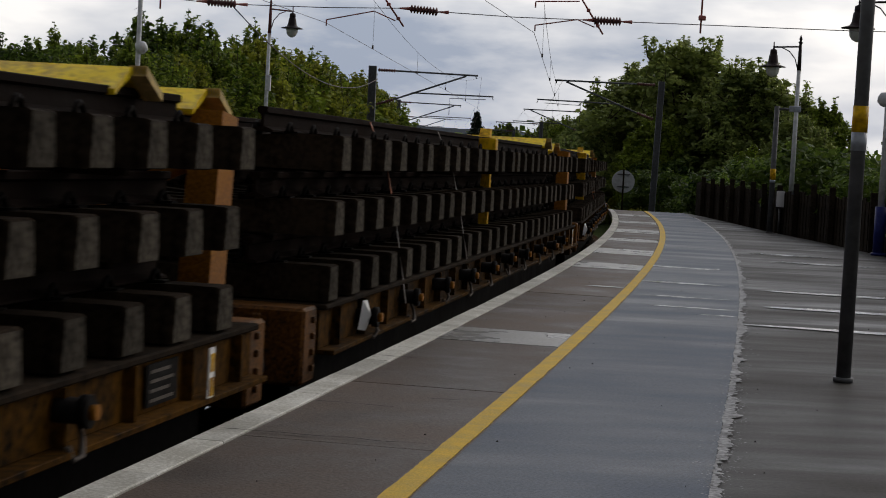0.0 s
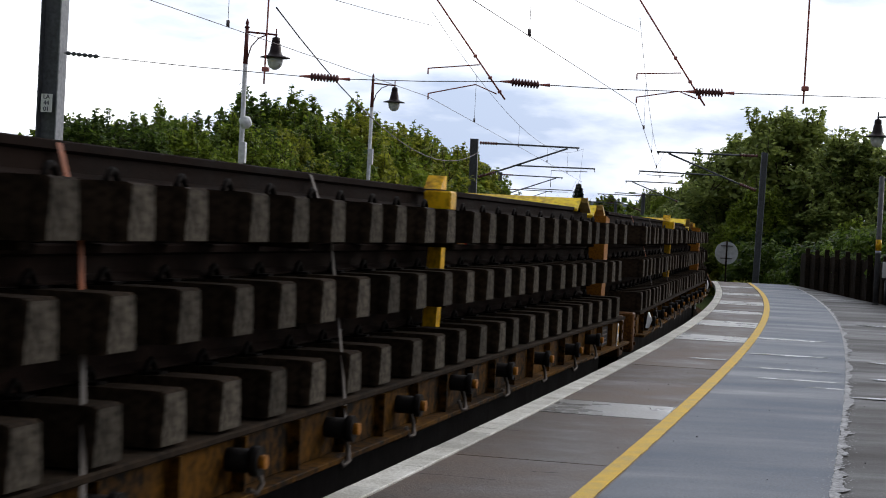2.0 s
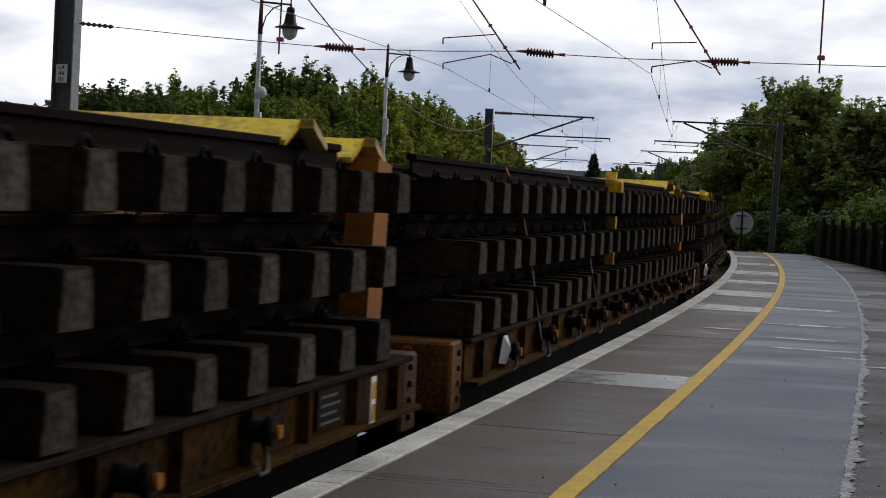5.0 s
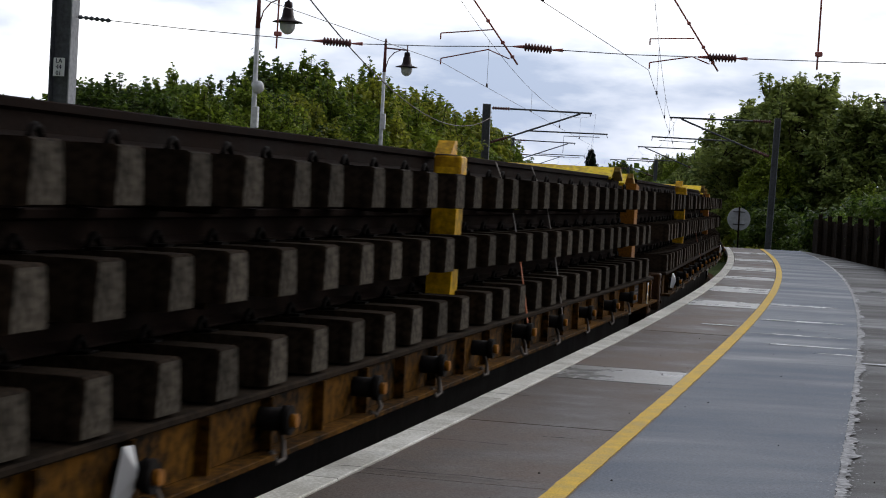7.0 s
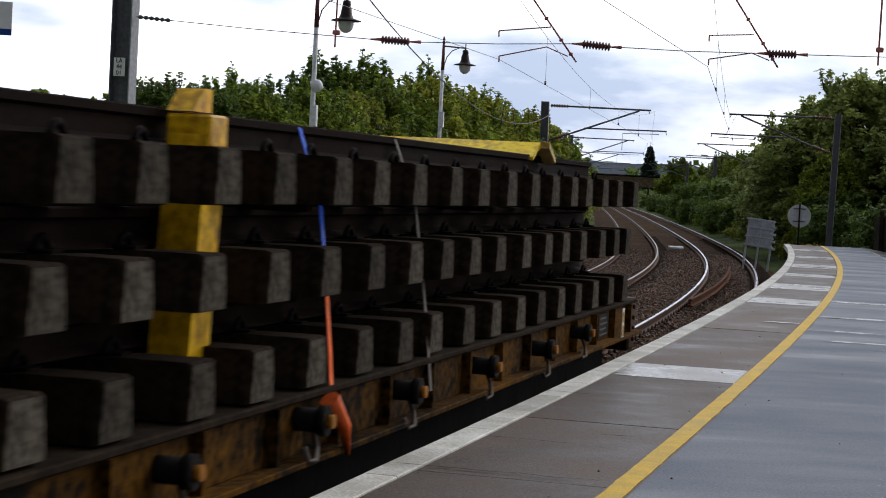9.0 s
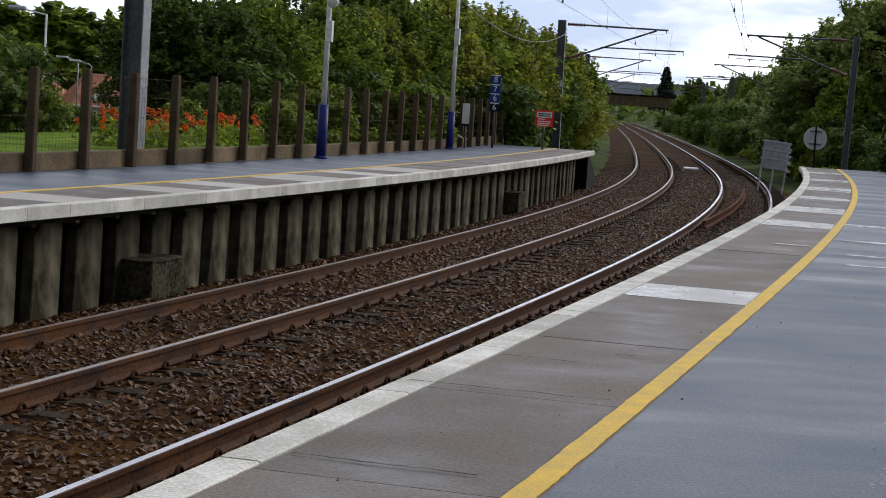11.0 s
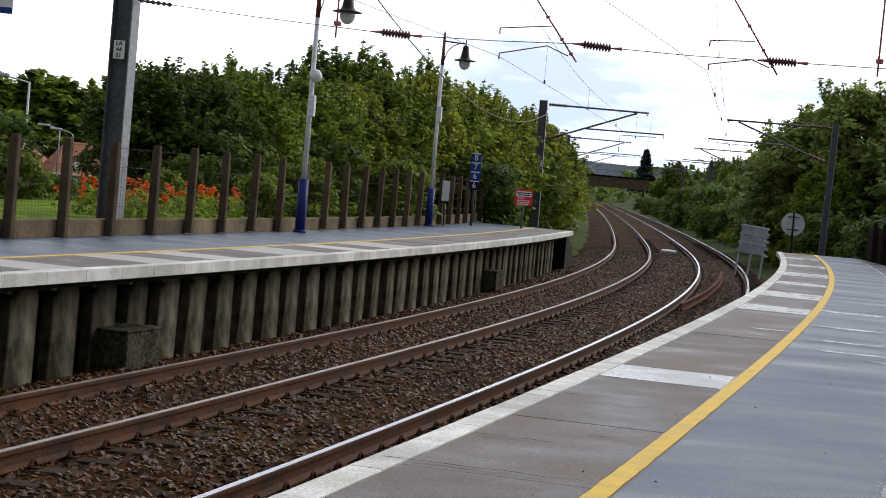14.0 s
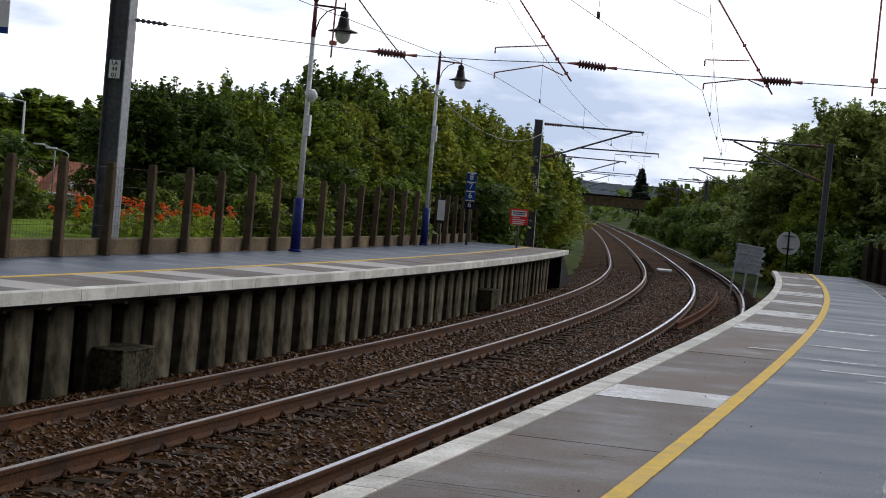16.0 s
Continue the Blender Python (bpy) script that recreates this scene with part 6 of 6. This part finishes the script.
def house(x, y, z, w, d, wall_h, roof_h, spin, label):
    t = thing("house", pose(x, y, z, 0, 0, spin), label, "house", "houses beyond the gardens")
    bm = bmesh.new()
    box(bm, -w / 2, w / 2, -d / 2, d / 2, -1, wall_h, bev=0.02)
    part("wall", bm, M_RENDER, t)
    bm = bmesh.new()
    e = 0.35
    quad_faces(bm, [(-w / 2 - e, -d / 2 - e, wall_h), (w / 2 + e, -d / 2 - e, wall_h), (w / 2 + e, d / 2 + e, wall_h), (-w / 2 - e, d / 2 + e, wall_h), (-w / 2 + 1.2, 0, wall_h + roof_h), (w / 2 - 1.2, 0, wall_h + roof_h)], [(0, 1, 5, 4), (1, 2, 5), (2, 3, 4, 5), (3, 0, 4), (3, 2, 1, 0)])
    roof = part("roof", bm, M_ROOF, t, "orange tiled roof")
    bm = bmesh.new()
    box(bm, w / 4 - 0.4, w / 4 + 0.4, -0.35, 0.35, wall_h + roof_h * 0.5, wall_h + roof_h + 0.9, bev=0.02)
    part("chimney", bm, M_RENDER, roof)
    bm = bmesh.new()
    quad_faces(bm, [(-w / 4 + a * 0.9, b, wall_h + c) for b in (-d / 2 + 0.4, -d / 2 + 2.4) for a, c in ((-1, 0.2), (1, 0.2), (1, 0.9), (0, 1.5), (-1, 0.9))], [(4, 3, 2, 1, 0), (5, 6, 7, 8, 9), (0, 1, 6, 5), (1, 2, 7, 6), (2, 3, 8, 7), (3, 4, 9, 8), (4, 0, 5, 9)])
    bmesh.ops.recalc_face_normals(bm, faces=bm.faces[:])
    dm = part("dormer", bm, M_ROOF, t, "small gabled dormer")
    bm = bmesh.new()
    box(bm, -w / 4 - 0.5, -w / 4 + 0.5, -d / 2 + 0.36, -d / 2 + 0.41, wall_h + 0.3, wall_h + 0.95, bev=0.01)
    part("dormer_window", bm, M_SIGNWHITE, dm)
    bm = bmesh.new()
    box(bm, -w / 2 - 0.4, w / 2 + 0.4, -d / 2 - 0.45, -d / 2 - 0.33, wall_h - 0.08, wall_h + 0.04, bev=0.02)
    part("gutter", bm, M_SIGNWHITE, t)
    for i in range(3):
        bm = bmesh.new()
        xx = -w / 2 + w * (i + 0.5) / 3
        box(bm, xx - 0.6, xx + 0.6, -d / 2 - 0.03, -d / 2 + 0.05, wall_h * 0.4, wall_h * 0.85, bev=0.01)
        wd = part("window", bm, M_SIGNWHITE, t)
        bm = bmesh.new()
        box(bm, xx - 0.52, xx + 0.52, -d / 2 - 0.045, -d / 2 - 0.02, wall_h * 0.43, wall_h * 0.82)
        part("pane", bm, M_GLASS, wd)


house(-28.6, 150.0, -3.3, 6.6, 8, 2.4, 2.5, 20, "cream house with an orange tiled roof beyond the gardens")
house(-37.5, 152.0, -3.3, 8, 7, 3.0, 1.8, -10, "cream house with an orange tiled roof beyond bushes")


def street_lamp():
    t = thing("street_lamp", pose(-24.3, 107.3, ground_at(-24.3, 107.3)), "pale street lamp with a flat head beyond the gardens", "street lamp")
    g = -ground_at(-24.3, 107.3)
    bm = bmesh.new()
    tube(bm, [(0, 0, 0), (0, 0, 4.7 + g)], 0.09, 8, r1=0.06)
    tube(bm, [(0, 0, 4.65 + g), (-1.3, 0, 4.9 + g)], 0.04, 8)
    part("post", bm, M_POSTWHITE, t)
    bm = bmesh.new()
    box(bm, -2.2, -1.15, -0.2, 0.2, 4.8 + g, 5.08 + g, bev=0.09)
    part("head", bm, M_GALV, t)


street_lamp()


def short_street_lamp():
    """A lower lamp with two flat heads, farther off beside the houses."""
    x, y = -29.2, 140.0
    g = ground_at(x, y)
    t = thing("street_lamp", pose(x, y, g), "short pale street lamp with flat heads beside the houses", "street lamp")
    bm = bmesh.new()
    tube(bm, [(0, 0, 0), (0, 0, 2.3 - g), (-0.25, 0, 2.45 - g), (-0.8, 0, 2.6 - g)], 0.06, 8)
    tube(bm, [(0.9, 0.5, 0), (0.9, 0.5, 2.1 - g), (0.7, 0.4, 2.25 - g), (0.1, 0.3, 2.4 - g)], 0.05, 8)
    part("post", bm, M_GALV, t)
    for a, b in ((-0.9, 2.63), (0.05, 2.42)):
        bm = bmesh.new()
        box(bm, a - 0.75, a + 0.1, -0.16, 0.16, b - 0.03 - g, b + 0.11 - g, bev=0.04)
        part("head", bm, M_POSTWHITE, t)


short_street_lamp()


def lawn():
    """A mown garden lawn behind the low wall."""
    bm = bmesh.new()
    sweep(bm, [(FAR_BACK + 0.25, 0.0), (FAR_BACK + 0.25, 0.2), (13.6, 0.24), (13.6, 0.0)], 20, 36, 1.0)
    bmesh.ops.recalc_face_normals(bm, faces=bm.faces[:])
    tagged(new("lawn", mesh_of("lawn", bm, M_LAWN)), "bright green mown lawn behind the low wall", "lawn", kind="structure")


lawn()


def far_hills():
    """A low ridge of hills beyond the railway."""
    bm = bmesh.new()
    lo, hi = [], []
    for i in range(121):
        x = -1500 + 3600 * i / 120
        h = 30 + 20 * noise.noise((x * 0.002, 0, 3)) + 5 * noise.noise((x * 0.012, 0, 5))
        lo.append(bm.verts.new((x, 1900, -20)))
        hi.append(bm.verts.new((x, 2300, h)))
    for j in range(120):
        bm.faces.new([lo[j], lo[j + 1], hi[j + 1], hi[j]]).smooth = True
    tagged(new("far_hills", mesh_of("far_hills", bm, M_HILL)), "distant hills beyond the railway, tinted blue for haze", "hills", kind="structure")


far_hills()


def flower_bed():
    """Red-orange garden flowers with blade leaves, joined as one bed."""
    rng = random.Random(14)
    stems, heads = [], []
    for i in range(62):
        s, o = rng.uniform(28.5, 35.5), rng.uniform(9.95, 11.2)
        p = at(s, o, 0.12)
        hgt = rng.uniform(0.4, 0.68)
        for k in range(4):
            stems.append((p.x, p.y, 0.12 + hgt * k / 4))
        heads.append((p.x, p.y, 0.14 + hgt))
    a = new("flower_stems", leaves_mesh("flower_stems", stems, 7, 0.07, 0.14, [M_LEAF], 14))
    tagged(a, "green blade leaves of garden flowers by the low wall", "plants", kind="stuff")
    b = new("flower_heads", leaves_mesh("flower_heads", heads, 12, 0.045, 0.065, [M_FLOWER], 15, 1.2))
    tagged(b, "bright orange-red flower heads by the low wall", "flowers", kind="stuff")


flower_bed()


def station_building():
    """Behind the camera: an unseen, made-up building that closes the platform and blocks light."""
    t = thing("station_building", stand(-14.0, -9.5), "plain rendered building, unseen, added behind the platform to block light", "building")
    bm = bmesh.new()
    box(bm, -2.5, 3.5, -14, 8, -0.5, 4.2, bev=0.03)
    part("wall", bm, M_RENDER, t)
    bm = bmesh.new()
    box(bm, -4.0, 4.0, -14.4, 8.4, 4.2, 4.6, bev=0.03)
    part("roof", bm, M_DARKSTEEL, t)


station_building()


# ---- movement ----
def run_pose(s):
    """A wagon's pose when its middle stands at s: carried by two bogies on the near track."""
    a, b = at(s - 6.2, O_NEAR, SEAT), at(s + 6.2, O_NEAR, SEAT)
    m = (a + b) / 2
    d = b - a
    return pose(m.x, m.y, SEAT, 0, 0, math.degrees(math.atan2(-d.x, d.y)))


TRAVEL_T = [0.0, 0.5, 1.0, 1.5, 2.0, 2.5, 3.0, 3.5, 4.0, 4.5, 5.0, 6.0, 7.0, 7.5, 8.0, 8.5, 9.0, 9.5, 10.0, 16.0]
TRAVEL = [0.05, 12.12, 24.1, 35.8, 47.9, 59.65, 71.45, 83.2, 95.2, 107.05, 118.7, 142.1, 165.5, 177.2, 188.9, 200.65, 211.87, 223.2, 234.6, 371.0]
TIMES = [i * 0.5 for i in range(33)]
FIRST = 0.9


def motions():
    for i, load in enumerate(TRAIN):
        rows = [(t, run_pose(FIRST + i * WAGON_PITCH - float(np.interp(t, TRAVEL_T, TRAVEL)))) for t in TIMES]
        for ob in load:
            walk(ob, rows)


motions()
